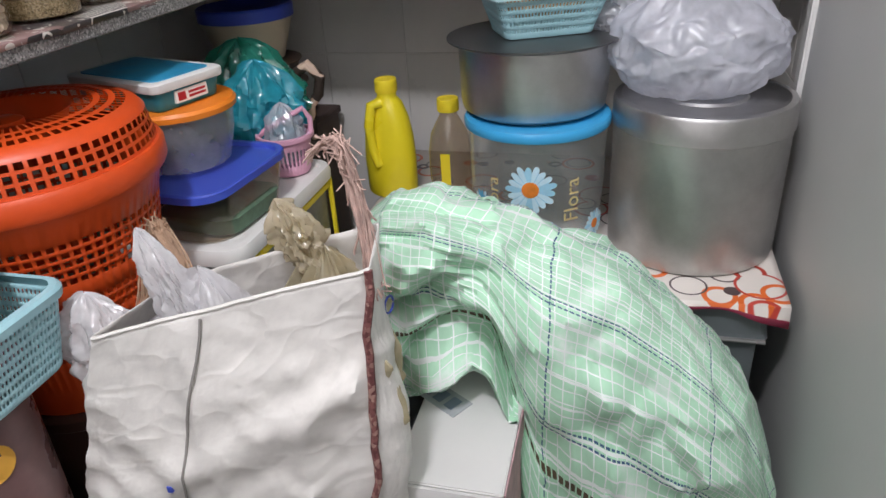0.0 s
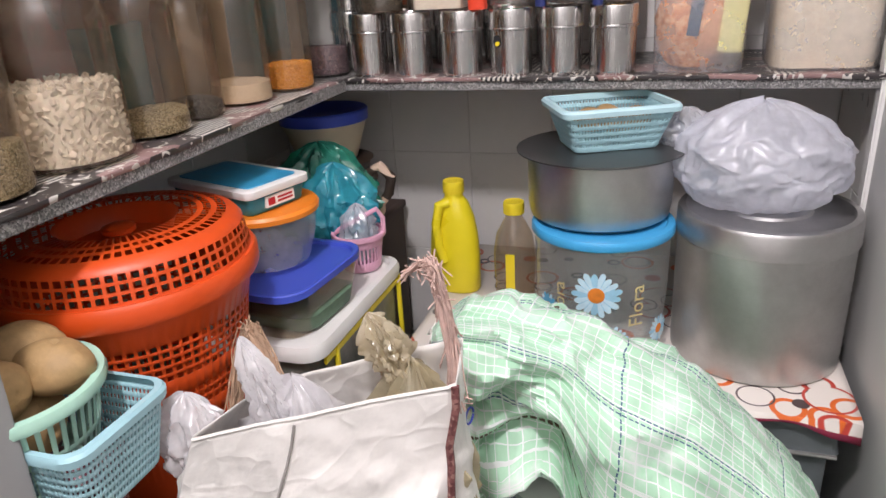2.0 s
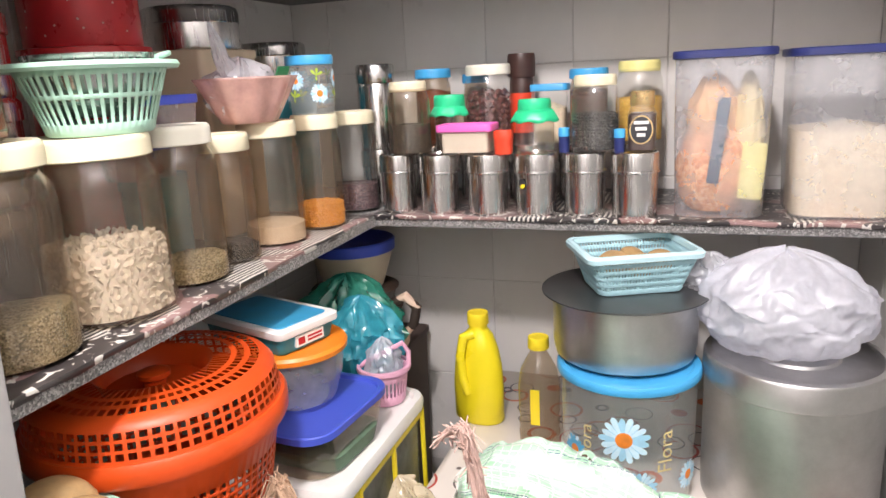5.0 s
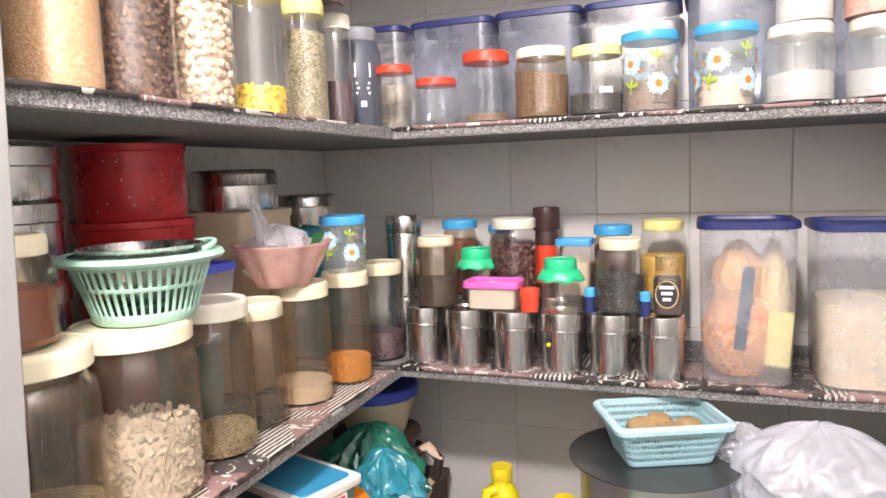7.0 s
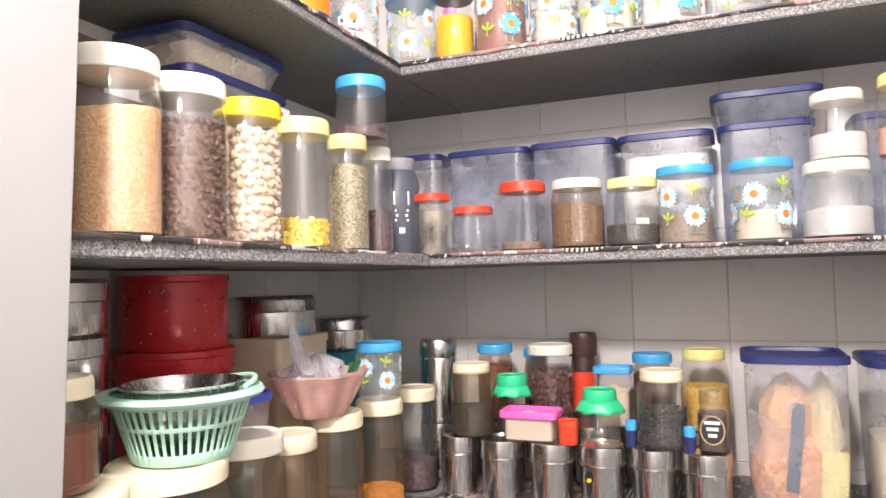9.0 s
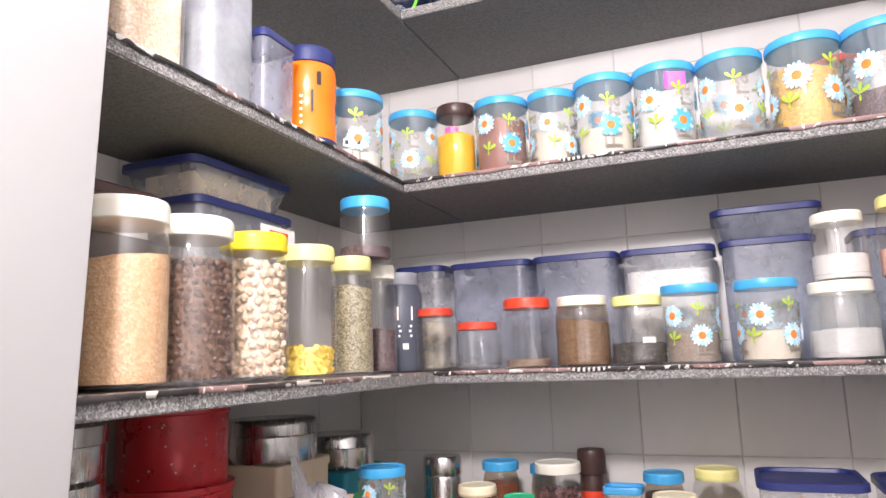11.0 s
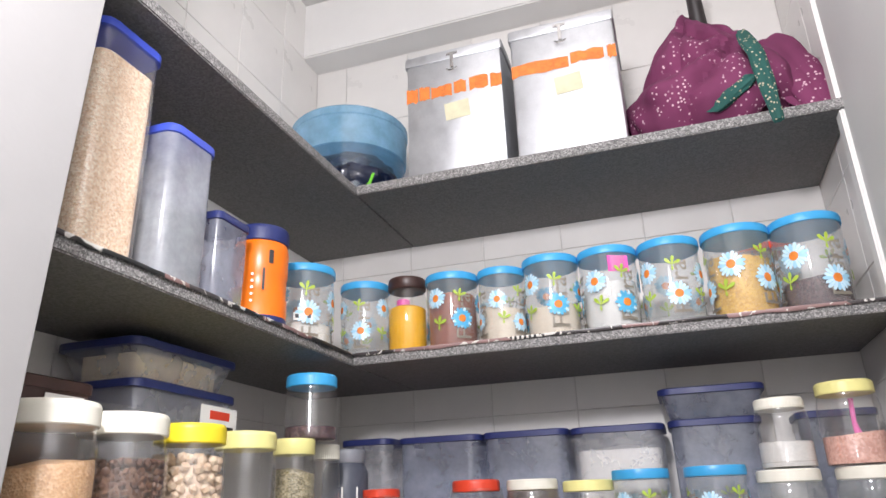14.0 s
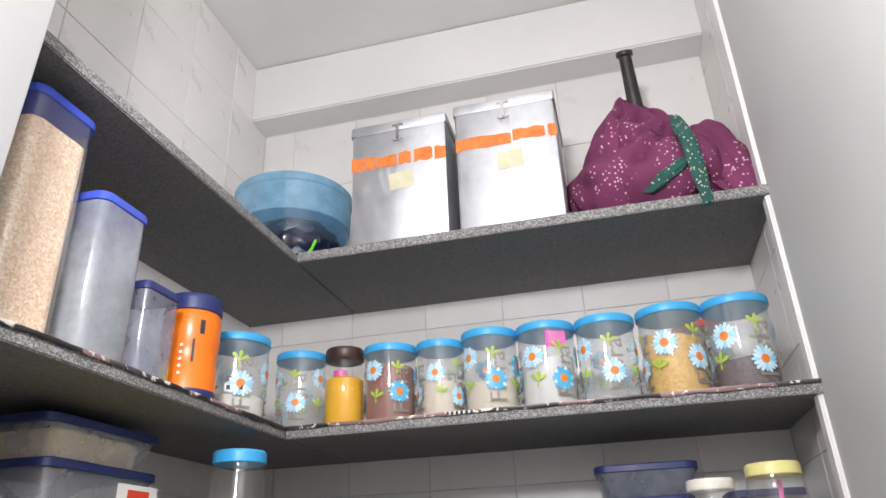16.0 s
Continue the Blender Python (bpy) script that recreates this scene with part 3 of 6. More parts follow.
def flora_jar(x, y, z, r, h, turn, label, content=None, level=0.5, seed=0, lid=SKY, big=False, blue=False, words=True, group="daisy jars"):
    """A frosted canister with a flat blue lid, printed daisies, leaves and a word up the side."""
    t = thing("canister", x, y, z, label, "canister", group, turn=turn)
    hb = h - 0.012
    part("canister_body", lathe([(r * 0.9, 0), (r * 0.93, 0.003), (r * 0.985, hb * 0.5), (r, hb)], 44, True, False), FROST_GREY, t)
    if content is not None:
        part("filling", moved(fill(0, r * 0.905, hb * level, seed), Matrix.Translation((0, 0, 0.003))), content, t)
    lr = r * 1.05
    part("lid", lathe([(lr * 0.99, hb - 0.004), (lr, hb - 0.002), (lr, hb + 0.008), (lr * 0.98, hb + 0.012), (lr * 0.9, hb + 0.0125), (lr * 0.88, hb + 0.0105)], 48), lid, t)
    rnd = random.Random(seed)

    def printed(draw, nm, lab, *a):
        bm = bmesh.new()
        draw(bm, *a)
        part(nm, bend(bm, r * 1.0 + 0.0006), [PETAL, PETAL_BLUE, POLLEN, LEAF, PETAL_LINE], t, lab, smooth=False)

    if big:
        for a in ((0.004, h * 0.6, 0.044), (0.032, h * 0.24, 0.03), (-0.088, h * 0.42, 0.028, True), (0.13, h * 0.25, 0.028)):
            printed(daisy, "printed_daisy", "printed white and blue daisy", *a)
        printed(leaves, "printed_leaf", "printed green leaves", -0.02, h * 0.33, 0.024)
    else:
        w = math.pi * 2 * r / 6
        for k in range(6):
            px = (k - 2.5) * w
            if k % 2 == 0:
                printed(daisy, "printed_daisy", "printed daisy", px, h * rnd.uniform(0.55, 0.66), r * 0.44, blue and k % 4 == 0)
                printed(leaves, "printed_leaf", "printed green leaves", px + rnd.uniform(-0.3, 0.3) * r, h * 0.3, r * 0.34)
            else:
                printed(daisy, "printed_daisy", "printed daisy", px, h * rnd.uniform(0.26, 0.4), r * 0.44, blue)
                printed(leaves, "printed_leaf", "printed green leaves", px - 0.1 * r, h * 0.66, r * 0.32)
    if words:
        spots = ((-0.062, h * 0.52, 0.034, GILT), (0.075, h * 0.5, 0.038, GILT)) if big else ((r * 0.62, h * 0.4, h * 0.3, SEPIA), (-r * 1.35, h * 0.4, h * 0.3, SEPIA), (r * 2.3, h * 0.4, h * 0.3, SEPIA))
        for px, pz, s, mt in spots:
            wb = moved(lettering("Flora", s), Matrix.Translation((px, -0.0006, pz)) @ Matrix.Rotation(radians(-90), 4, "Y"))
            part("printed_word", bend(wb, r * 1.0 + 0.0005), mt, t, "printed word", smooth=False)
    return t


def tub(x, y, z, a, b, h, label, body=FROST, lid=NAVY, content=None, level=0.5, turn=0.0, c=0.022, name="storage_tub", group="", seed=0, taper=0.9):
    """A rounded rectangular tub with a snap lid that has a raised rim and a pull tab."""
    t = thing(name, x, y, z, label, "storage container", group, turn=turn)
    part("tub_body", loft([rrect(a * taper * 0.97, b * taper * 0.97, c, 0), rrect(a * taper, b * taper, c, 0.004), rrect(a * (taper + 1) / 2, b * (taper + 1) / 2, c, h * 0.5), rrect(a * 0.97, b * 0.97, c, h - 0.012)], True, False), body, t)
    if content is not None:
        rings = [rrect(a * taper * 0.94, b * taper * 0.94, c, 0.004), rrect(a * taper * 0.955, b * taper * 0.955, c, h * level)]
        rings += [[(px * q, py * q, h * level + 0.012 * (1 - q) + 0.006 * noise.noise(Vector((px * 30, py * 30, seed)))) for px, py, _ in rings[1]] for q in (0.9, 0.5, 0.05)]
        part("filling", loft(rings), content, t)
    part("lid", loft([rrect(a * 0.985, b * 0.985, c, h - 0.014), rrect(a * 1.03, b * 1.03, c * 1.1, h - 0.013), rrect(a * 1.03, b * 1.03, c * 1.1, h - 0.002), rrect(a, b, c, h), rrect(a * 0.93, b * 0.93, c, h - 0.001), rrect(a * 0.91, b * 0.91, c, h - 0.007)]), lid, t)
    return t


def steel_can(x, y, z, r, h, label, group="steel canisters", mat=STEEL, name="steel_canister"):
    t = thing(name, x, y, z, label, "canister", group)
    hl = h * 0.3
    part("can_body", lathe([(r * 0.91, 0), (r * 0.935, 0.002), (r * 0.94, h * 0.05), (r * 0.94, h - hl + 0.002)], 40), mat, t)
    part("lid", lathe([(r * 0.95, h - hl - 0.003), (r * 1.02, h - hl - 0.002), (r * 1.035, h - hl), (r * 1.02, h - hl + 0.002), (r * 0.985, h - hl + 0.003), (r * 0.985, h - 0.005), (r * 0.96, h - 0.001), (r * 0.9, h), (r * 0.87, h - 0.003), (r * 0.2, h - 0.002)], 40), mat, t)
    return t


def box_lidded(x, y, z, a, b, h, label, body, lid, turn=0.0, name="lunch_box", lid_h=0.012, c=0.012, category="box"):
    t = thing(name, x, y, z, label, category, turn=turn)
    part("box_body", loft([rrect(a * 0.9, b * 0.9, c, 0), rrect(a * 0.93, b * 0.93, c, 0.003), rrect(a * 0.97, b * 0.97, c, h - lid_h)], True, True), body, t)
    part("lid", loft([rrect(a, b, c, h - lid_h - 0.003), rrect(a, b, c, h - 0.002), rrect(a * 0.97, b * 0.97, c, h), rrect(a * 0.9, b * 0.9, c, h - 0.001), rrect(a * 0.88, b * 0.88, c, h - 0.003)]), lid, t)
    return t


def skirted(t, r, h):
    """Adds the wavy skirt that flares out under a soft cap."""
    rings = [[(q * (1 + wv * math.cos(7 * a)) * math.cos(a), q * (1 + wv * math.cos(7 * a)) * math.sin(a), zz + 0.1 * r * wv * 10 * math.sin(7 * a)) for a in (2 * math.pi * i / 84 for i in range(84))] for q, wv, zz in ((r * 0.86, 0.0, h - 0.02), (r * 1.0, 0.01, h - 0.026), (r * 1.14, 0.035, h - 0.036), (r * 1.2, 0.05, h - 0.042))]
    thicken(part("cap_skirt", loft(rings, False, False), GREEN, [c for c in t.children if c.name.startswith("lid")][0]), 0.0012)
    return t


# lower shelf, back run: steel canisters in two rows, jars standing on them
z = S1 + TOP
CAN_H = 0.118
for x, y, r in ((0.043, 0.051, 0.038), (0.136, 0.043, 0.041), (0.237, 0.043, 0.042), (0.333, 0.045, 0.042), (0.426, 0.05, 0.041), (0.519, 0.045, 0.044)):
    c = steel_can(x, y, z, r, CAN_H, "polished steel canister with lid on the shelf")
    if abs(x - 0.333) < 0.01:
        bm = bmesh.new()
        flat_disc(bm, -0.02, 0.062, 0.009, 0.0105, 0, 14, 0, 0)
        flat_disc(bm, -0.018, 0.058, 0.006, 0.004, 0.4, 10, -0.0006, 1)
        part("sticker", bend(bm, 0.0412), [INK, YELLOW], c, "small round dark and yellow sticker", smooth=False)
for x in (-0.048, 0.06, 0.17, 0.28, 0.39, 0.5):
    steel_can(x, 0.215 if x > 0 else 0.165, z, 0.043, CAN_H, "polished steel canister in the row behind")
zc = z + CAN_H
round_jar(0.072, 0.057, zc, 0.044, 0.144, CREAM, "clear jar with cream lid and dark spice", JAR_DUSTY, content=PEPPER, level=0.45, seed=3, name="spice_jar")
skirted(round_jar(0.135, 0.13, zc, 0.033, 0.112, GREEN, "small jar with flared green cap", JAR_DUSTY, 0.03, 0.98, content=PEPPER, level=0.5, seed=4, name="spice_jar"), 0.033, 0.112)
round_jar(0.2, 0.205, zc, 0.052, 0.17, PALE, "round jar with white lid holding dark dates", JAR, 0.022, 0.93, content=PLUM, level=0.72, pebble=0.009, flat=0.7, seed=5, name="spice_jar")
round_jar(0.067, 0.225, zc, 0.04, 0.167, SKY, "jar with blue lid and brown powder", JAR_DUSTY, content=CHILLI, level=0.8, seed=6, name="spice_jar", lid_r=1.0)
round_jar(0.148, 0.285, z, 0.03, 0.27, SKY, "tall jar with blue lid", JAR_DUSTY, content=BROWNSEED, level=0.7, seed=7, name="spice_jar", lid_r=1.0)
round_jar(0.411, 0.225, zc, 0.04, 0.152, SKY, "jar with blue lid and dark contents", JAR_DUSTY, content=PURPLE, level=0.8, seed=8, name="spice_jar", lid_r=1.0)
round_jar(0.445, 0.055, zc, 0.045, 0.14, CREAM, "clear jar with cream lid and black pepper", JAR, content=PEPPER, level=0.55, pebble=0.0035, seed=9, name="spice_jar")
round_jar(0.512, 0.225, zc, 0.048, 0.162, LEMON, "glass jar with pale lid and yellow snack", GLASS, 0.022, 0.86, content=SNACK, level=0.62, seed=10, name="spice_jar")
skirted(round_jar(0.33, 0.06, zc, 0.037, 0.1, GREEN, "squat clear jar with flared green cap", JAR, 0.035, 0.86, content=None, seed=11, name="spice_jar"), 0.037, 0.1)
tub(0.199, 0.045, zc, 0.055, 0.035, 0.058, "small clear box with pink lid", JAR, PINK, SEMOLINA, 0.75, name="snack_box", c=0.01)
tub(0.332, 0.215, zc, 0.038, 0.03, 0.124, "clear square box with blue lid and flour", JAR, SKY, FLOUR, 0.6, name="snack_box", c=0.01)
box_lidded(0.275, 0.03, zc, 0.018, 0.018, 0.044, "small red box among the jars", RED, RED, name="small_box")
box_lidded(0.389, 0.045, zc, 0.01, 0.014, 0.045, "small dark box with bright blue lid", NAVY, SKY, name="small_box")
box_lidded(0.492, 0.03, zc, 0.01, 0.012, 0.042, "small dark box with bright blue lid", NAVY, SKY, name="small_box")
bt = thing("sauce_bottle", 0.262, 0.255, z, "dark bottle with brown cap and red label", "bottle")
part("bottle_body", lathe([(0.026, 0), (0.028, 0.004), (0.028, 0.2), (0.026, 0.245), (0.024, 0.258)], 28), BROWN, bt)
part("cap", moved(ribbed_lid(0.03, 0.05, 30), Matrix.Translation((0, 0, 0.258))), BROWN, bt)
part("paper_label", lathe([(0.0285, 0.14), (0.0285, 0.225)], 28, False, False), RED, bt, "red paper label")
cf = thing("coffee_jar", 0.53, 0.05, zc, "small glass coffee jar with gold cap and dark label", "jar")
part("jar_body", loft([rrect(0.021, 0.021, 0.01, 0), rrect(0.025, 0.025, 0.011, 0.004), rrect(0.025, 0.025, 0.011, 0.068), rrect(0.02, 0.02, 0.012, 0.078), rrect(0.02, 0.02, 0.012, 0.084)], True, False), GLASS, cf)
part("filling", loft([rrect(0.023, 0.023, 0.01, 0.003), rrect(0.0235, 0.0235, 0.01, 0.066), rrect(0.02, 0.02, 0.01, 0.069)]), BROWN, cf)
part("cap", lathe([(0.021, 0.082), (0.0215, 0.084), (0.0215, 0.106), (0.019, 0.108)], 32), GOLD, cf)
bm = bmesh.new()
flat_disc(bm, 0, 0.04, 0.021, 0.026, 0, 20, -0.0253, 0)
flat_disc(bm, 0, 0.04, 0.0185, 0.0235, 0, 20, -0.0257, 1)
for k, w in enumerate((0.026, 0.02, 0.015)):
    slab(-w / 2, -0.0262, 0.05 - 0.011 * k, w / 2, -0.0258, 0.056 - 0.011 * k, 0, bm)
for f in bm.faces:
    if len(f.verts) == 4:
        f.material_index = 2
part("paper_label", bm, [GOLD, INK, PAPER_WHITE], cf, "oval dark label with gold rim", smooth=False)
fk = thing("steel_flask", -0.048, 0.168, zc, "slim polished steel flask standing on a canister", "flask")
part("flask_body", lathe([(0.038, 0), (0.041, 0.003), (0.041, 0.135), (0.038, 0.145)], 36), STEEL, fk)
part("cap", lathe([(0.041, 0.143), (0.042, 0.146), (0.042, 0.178), (0.039, 0.183), (0.01, 0.184)], 36), STEEL, fk)
tb = tub(0.664, 0.1, z, 0.082, 0.088, 0.29, "tall frosted tub with blue lid holding bright packets", FROST, NAVY, name="tall_tub", c=0.03)
FLAKE_PACK = food("orange_flakes", [(0.1, (0.62, 0.22, 0.08)), (0.5, (0.82, 0.38, 0.17)), (0.9, (0.92, 0.55, 0.3))], 160)
part("packet", moved(crumpled(0.068, 0.066, 0.17, 0.4, 5, 0.07), Matrix.Translation((-0.006, 0, 0.004))), FLAKE_PACK, tb, "packet of orange flakes")
part("packet", moved(crumpled(0.045, 0.05, 0.13, 9.1, 5, 0.09), Matrix.Translation((-0.012, 0.0, 0.12))), solid("apricot_pack", (0.88, 0.5, 0.24), 0.5), tb)
part("packet", moved(crumpled(0.03, 0.045, 0.2, 3.1, 5, 0.08), Matrix.Translation((0.046, 0.005, 0.05))), solid("straw_pack", (0.84, 0.7, 0.36), 0.5), tb)
bm = slab(-0.012, -0.002, 0, 0.008, 0.002, 0.15, 0.001)
part("dark_strip", moved(bm, Matrix.Translation((-0.01, -0.068, 0.06)) @ Matrix.Rotation(radians(6), 4, "Y")), solid("slate_strip", (0.06, 0.1, 0.15), 0.5), tb)
part("yellow_packet", moved(slab(-0.02, -0.003, 0, 0.02, 0.003, 0.1, 0.002), Matrix.Translation((0.05, -0.055, 0.03)) @ Matrix.Rotation(radians(4), 4, "Y")), LEMON, tb)
tub(0.862, 0.105, z, 0.093, 0.092, 0.285, "tall frosted tub with blue lid, half full of flour", FROST, NAVY, FLOUR, 0.52, name="tall_tub", c=0.035)

# lower shelf, side run: tall jars
for k, (x, y, r, h, ct, lv, peb, fl, lab, nk) in enumerate((
        (-0.066, -0.775, 0.07, 0.228, MUNG, 0.22, 0, 1, "large dusty jar with cream lid, nearly empty of grain", 0.8),
        (-0.072, -0.624, 0.077, 0.222, FLAKES, 0.46, 0.0048, 0.3, "large jar with cream lid, flattened rice", 0.86),
        (-0.073, -0.474, 0.056, 0.222, MUNG, 0.12, 0, 1, "tall dusty jar with cream lid, nearly empty", 0.84),
        (-0.078, -0.362, 0.044, 0.2, PEPPER, 0.12, 0.0035, 1, "tall jar with cream lid and black peppercorns", 0.85),
        (-0.075, -0.237, 0.052, 0.21, SEMOLINA, 0.17, 0, 1, "tall jar with cream lid and semolina", 0.87),
        (-0.052, -0.112, 0.046, 0.212, LENTIL, 0.24, 0.0028, 0.7, "tall jar with cream lid and orange lentils", 0.88),
        (-0.06, 0.062, 0.047, 0.208, PURPLE, 0.3, 0, 1, "tall clear jar with cream lid and dark powder", 0.85))):
    round_jar(x, y, z, r, h, CREAM if k != 2 else PALE, lab, JAR_DUSTY if k != 6 else GLASS, 0.027, 0.93 if k < 3 else 0.97, nk, ct, lv, peb, fl, seed=20 + k, group="tall jars on the lower shelf")

# lower shelf, side run: what stands behind and on the jars
zl = S1 + TOP
st = thing("steel_tiffin_stack", -0.25, -0.66, zl, "stacked round steel boxes with shallow lids", "steel box")
for k, (h0, h1) in enumerate(((0, 0.14), (0.14, 0.27), (0.27, 0.375), (0.375, 0.445))):
    part("steel_box", lathe([(0.078, h0), (0.08, h0 + 0.004), (0.08, h1 - 0.03), (0.083, h1 - 0.028), (0.083, h1 - 0.006), (0.078, h1), (0.03, h1 - 0.002)], 44), STEEL, st)
rt = thing("red_tin_stack", -0.25, -0.425, zl, "tall dark red printed tin standing on a second one", "tin", "red tins")
for k, (h0, h1, r) in enumerate(((0, 0.3, 0.085), (0.3, 0.335, 0.09), (0.335, 0.45, 0.082))):
    part("red_tin", lathe([(r * 0.98, h0), (r, h0 + 0.004), (r, h1 - 0.012), (r * 1.03, h1 - 0.01), (r * 1.03, h1 - 0.001), (r * 0.97, h1), (r * 0.5, h1 - 0.002)], 48), WINE, rt)
bm = bmesh.new()
rnd = random.Random(5)
for k in range(26):
    flat_disc(bm, rnd.uniform(-0.02, 0.22), rnd.uniform(0.345, 0.43), 0.0018, 0.0018, 0, 6, -0.001)
part("dotted_print", bend(bm, 0.0825), solid("pale_dots", (0.6, 0.4, 0.35), 0.5), rt, "small pale printed dots", smooth=False)["kind"] = "stuff"
def steel_box(x, y, z, r, h, label):
    t = thing("steel_box", x, y, z, label, "steel box", "steel boxes")
    part("box_body", lathe([(r * 0.97, 0), (r * 0.985, 0.004), (r * 0.985, h * 0.62)], 44), STEEL, t)
    part("lid", lathe([(r, h * 0.6), (r * 1.01, h * 0.62), (r, h * 0.64), (r, h - 0.01), (r * 0.97, h - 0.003), (r * 0.9, h), (r * 0.2, h - 0.001)], 44), STEEL, t)
    return t
box_lidded(-0.25, -0.175, zl, 0.08, 0.085, 0.335, "tall brown cardboard box behind the jars", BEIGE, BEIGE, name="carton")
steel_box(-0.25, -0.175, zl + 0.335, 0.085, 0.075, "round steel box with dull lid on a carton")
box_lidded(-0.26, 0.085, zl, 0.07, 0.085, 0.285, "tall blue cardboard box behind the jars", TEAL, TEAL, name="carton")
steel_box(-0.258, 0.085, zl + 0.285, 0.078, 0.07, "round steel box with dull lid on a carton")
round_jar(-0.075, -0.785, zl + 0.2281, 0.05, 0.115, CREAM, "small jar with cream lid standing on a larger one", JAR_DUSTY, 0.022, 0.9, content=CHILLI, level=0.62, seed=41)
tub(-0.16, -0.4, zl + 0.2, 0.045, 0.05, 0.062, "clear box with royal blue lid", FROST, BLUE, name="snack_box", c=0.012)
tub(-0.15, -0.46, zl + 0.145, 0.04, 0.045, 0.055, "small clear box with royal blue lid", FROST, BLUE, name="snack_box", c=0.012)
box_lidded(-0.155, -0.43, zl, 0.02, 0.06, 0.145, "dark box under the blue-lidded boxes", TEAL, TEAL, name="carton")
mb = thing("basket", -0.065, -0.605, zl + 0.2221, "round mint plastic basket with slotted side", "basket", "mint baskets")
ring = lambda r, h: pierced_circle(r, h, 46, 0.42)
rows = [ring(0.058, 0.0), ring(0.061, 0.003), ring(0.064, 0.014), ring(0.073, 0.042), ring(0.075, 0.047), ring(0.082, 0.068), ring(0.085, 0.077)]
thicken(part("basket_wall", lattice(rows, 46, {2, 4}, 0), MINT, mb), 0.002)
part("rim", loft([circle(0.084, 0.075, 48), circle(0.097, 0.074, 48), circle(0.1, 0.078, 48), circle(0.097, 0.083, 48), circle(0.083, 0.083, 48)], False, False), MINT, mb)
part("handle", tube_mesh([(0.08 * math.cos(a), 0.02 + 0.068 * math.sin(a), 0.086 + 0.006 * math.sin(2 * a)) for a in (math.pi * k / 14 for k in range(15))], 0.0035), MINT, mb)
part("steel_bowl", lathe([(0.03, 0.02), (0.06, 0.04), (0.072, 0.08), (0.074, 0.092), (0.07, 0.092), (0.055, 0.06), (0.01, 0.045)], 44), STEEL, mb, "steel bowl set inside")
pb = thing("bowl", -0.08, -0.275, zl + 0.2101, "flared pale pink plastic bowl on jar lids", "bowl")
thicken(part("bowl_wall", loft([[(q * (1 + 0.05 * math.cos(9 * a)) * math.cos(a), q * (1 + 0.05 * math.cos(9 * a)) * math.sin(a), h) for a in (2 * math.pi * i / 72 for i in range(72))] for q, h in ((0.042, 0), (0.046, 0.003), (0.063, 0.035), (0.08, 0.068), (0.083, 0.072))], True, False), clear("pink_bowl", (0.93, 0.75, 0.7), 0.6, (0.88, 0.62, 0.56), 0.2), pb), 0.0016)
pg = thing("plastic_bag", -0.085, -0.275, zl + 0.214, "crumpled white plastic bag in the pink bowl", "bag", "plastic bags")
part("bag_body", crumpled(0.055, 0.06, 0.1, 7.3, 9, 0.28), POLY, pg)
part("bag_ear", moved(crumpled(0.014, 0.018, 0.1, 2.2, 5, 0.3, knot=True), Matrix.Translation((0.0, -0.03, 0.06)) @ Matrix.Rotation(radians(24), 4, "X")), POLY, pg)
part("green_print", moved(slab(-0.001, -0.018, 0, 0.001, 0.018, 0.022, 0.001), Matrix.Translation((0.05, 0.035, 0.064)) @ Matrix.Rotation(radians(25), 4, "Y")), solid("green_print", (0.02, 0.32, 0.12), 0.5), pg)
flora_jar(-0.055, -0.105, zl + 0.2121, 0.042, 0.105, 20, "small frosted canister with blue lid and printed daisies", seed=61)

# middle shelf, side run
z = S2 + TOP
for k, (x, y, r, h, lid, ct, lv, peb, fl, lab) in enumerate((
        (-0.06, -0.713, 0.052, 0.208, PALE, RICE, 0.78, 0, 1, "tall jar with white lid full of puffed rice"),
        (-0.064, -0.6, 0.055, 0.207, PALE, BEANS, 0.8, 0.0054, 0.8, "tall jar with white lid and brown beans"),
        (-0.062, -0.476, 0.05, 0.206, YELLOW, CHANA, 0.86, 0.0076, 0.95, "tall jar with yellow lid full of chickpeas"),
        (-0.062, -0.343, 0.049, 0.207, LEMON, PASTA, 0.24, 0.006, 0.3, "tall jar with pale yellow lid, some pasta"),
        (-0.06, -0.2, 0.038, 0.208, LEMON, MUNG, 0.84, 0, 1, "slim jar with pale yellow lid and mung"),
        (-0.062, -0.085, 0.03, 0.206, PALE, PURPLE, 0.45, 0, 1, "slim jar with white lid and dark seeds"))):
    round_jar(x, y, z, r, h, lid, lab, JAR, 0.026, 0.95, 0.9, ct, lv, peb, fl, seed=70 + k, group="tall jars on the middle shelf")
pj = thing("supplement_tub", -0.085, 0.05, z, "dark grey round tub with white printed bars", "tub")
part("tub_body", lathe([(0.044, 0), (0.047, 0.004), (0.047, 0.16), (0.04, 0.178), (0.038, 0.182)], 40), solid("slate_plastic", (0.09, 0.1, 0.13), 0.4), pj)
part("lid", moved(ribbed_lid(0.041, 0.026), Matrix.Translation((0, 0, 0.18))), solid("grey_lid", (0.3, 0.31, 0.34), 0.4), pj)
bm = bmesh.new()
for k, (w, hh, zz) in enumerate(((0.034, 0.028, 0.105), (0.03, 0.005, 0.09), (0.026, 0.005, 0.08), (0.03, 0.005, 0.07), (0.012, 0.012, 0.045))):
    slab(-w / 2, -0.0007, zz, w / 2, 0.0, zz + hh, 0, bm)
part("printed_bars", moved(bend(bm, 0.0474), Matrix.Rotation(radians(38), 4, "Z")), PAPER_WHITE, pj, "white printed bars", smooth=False)
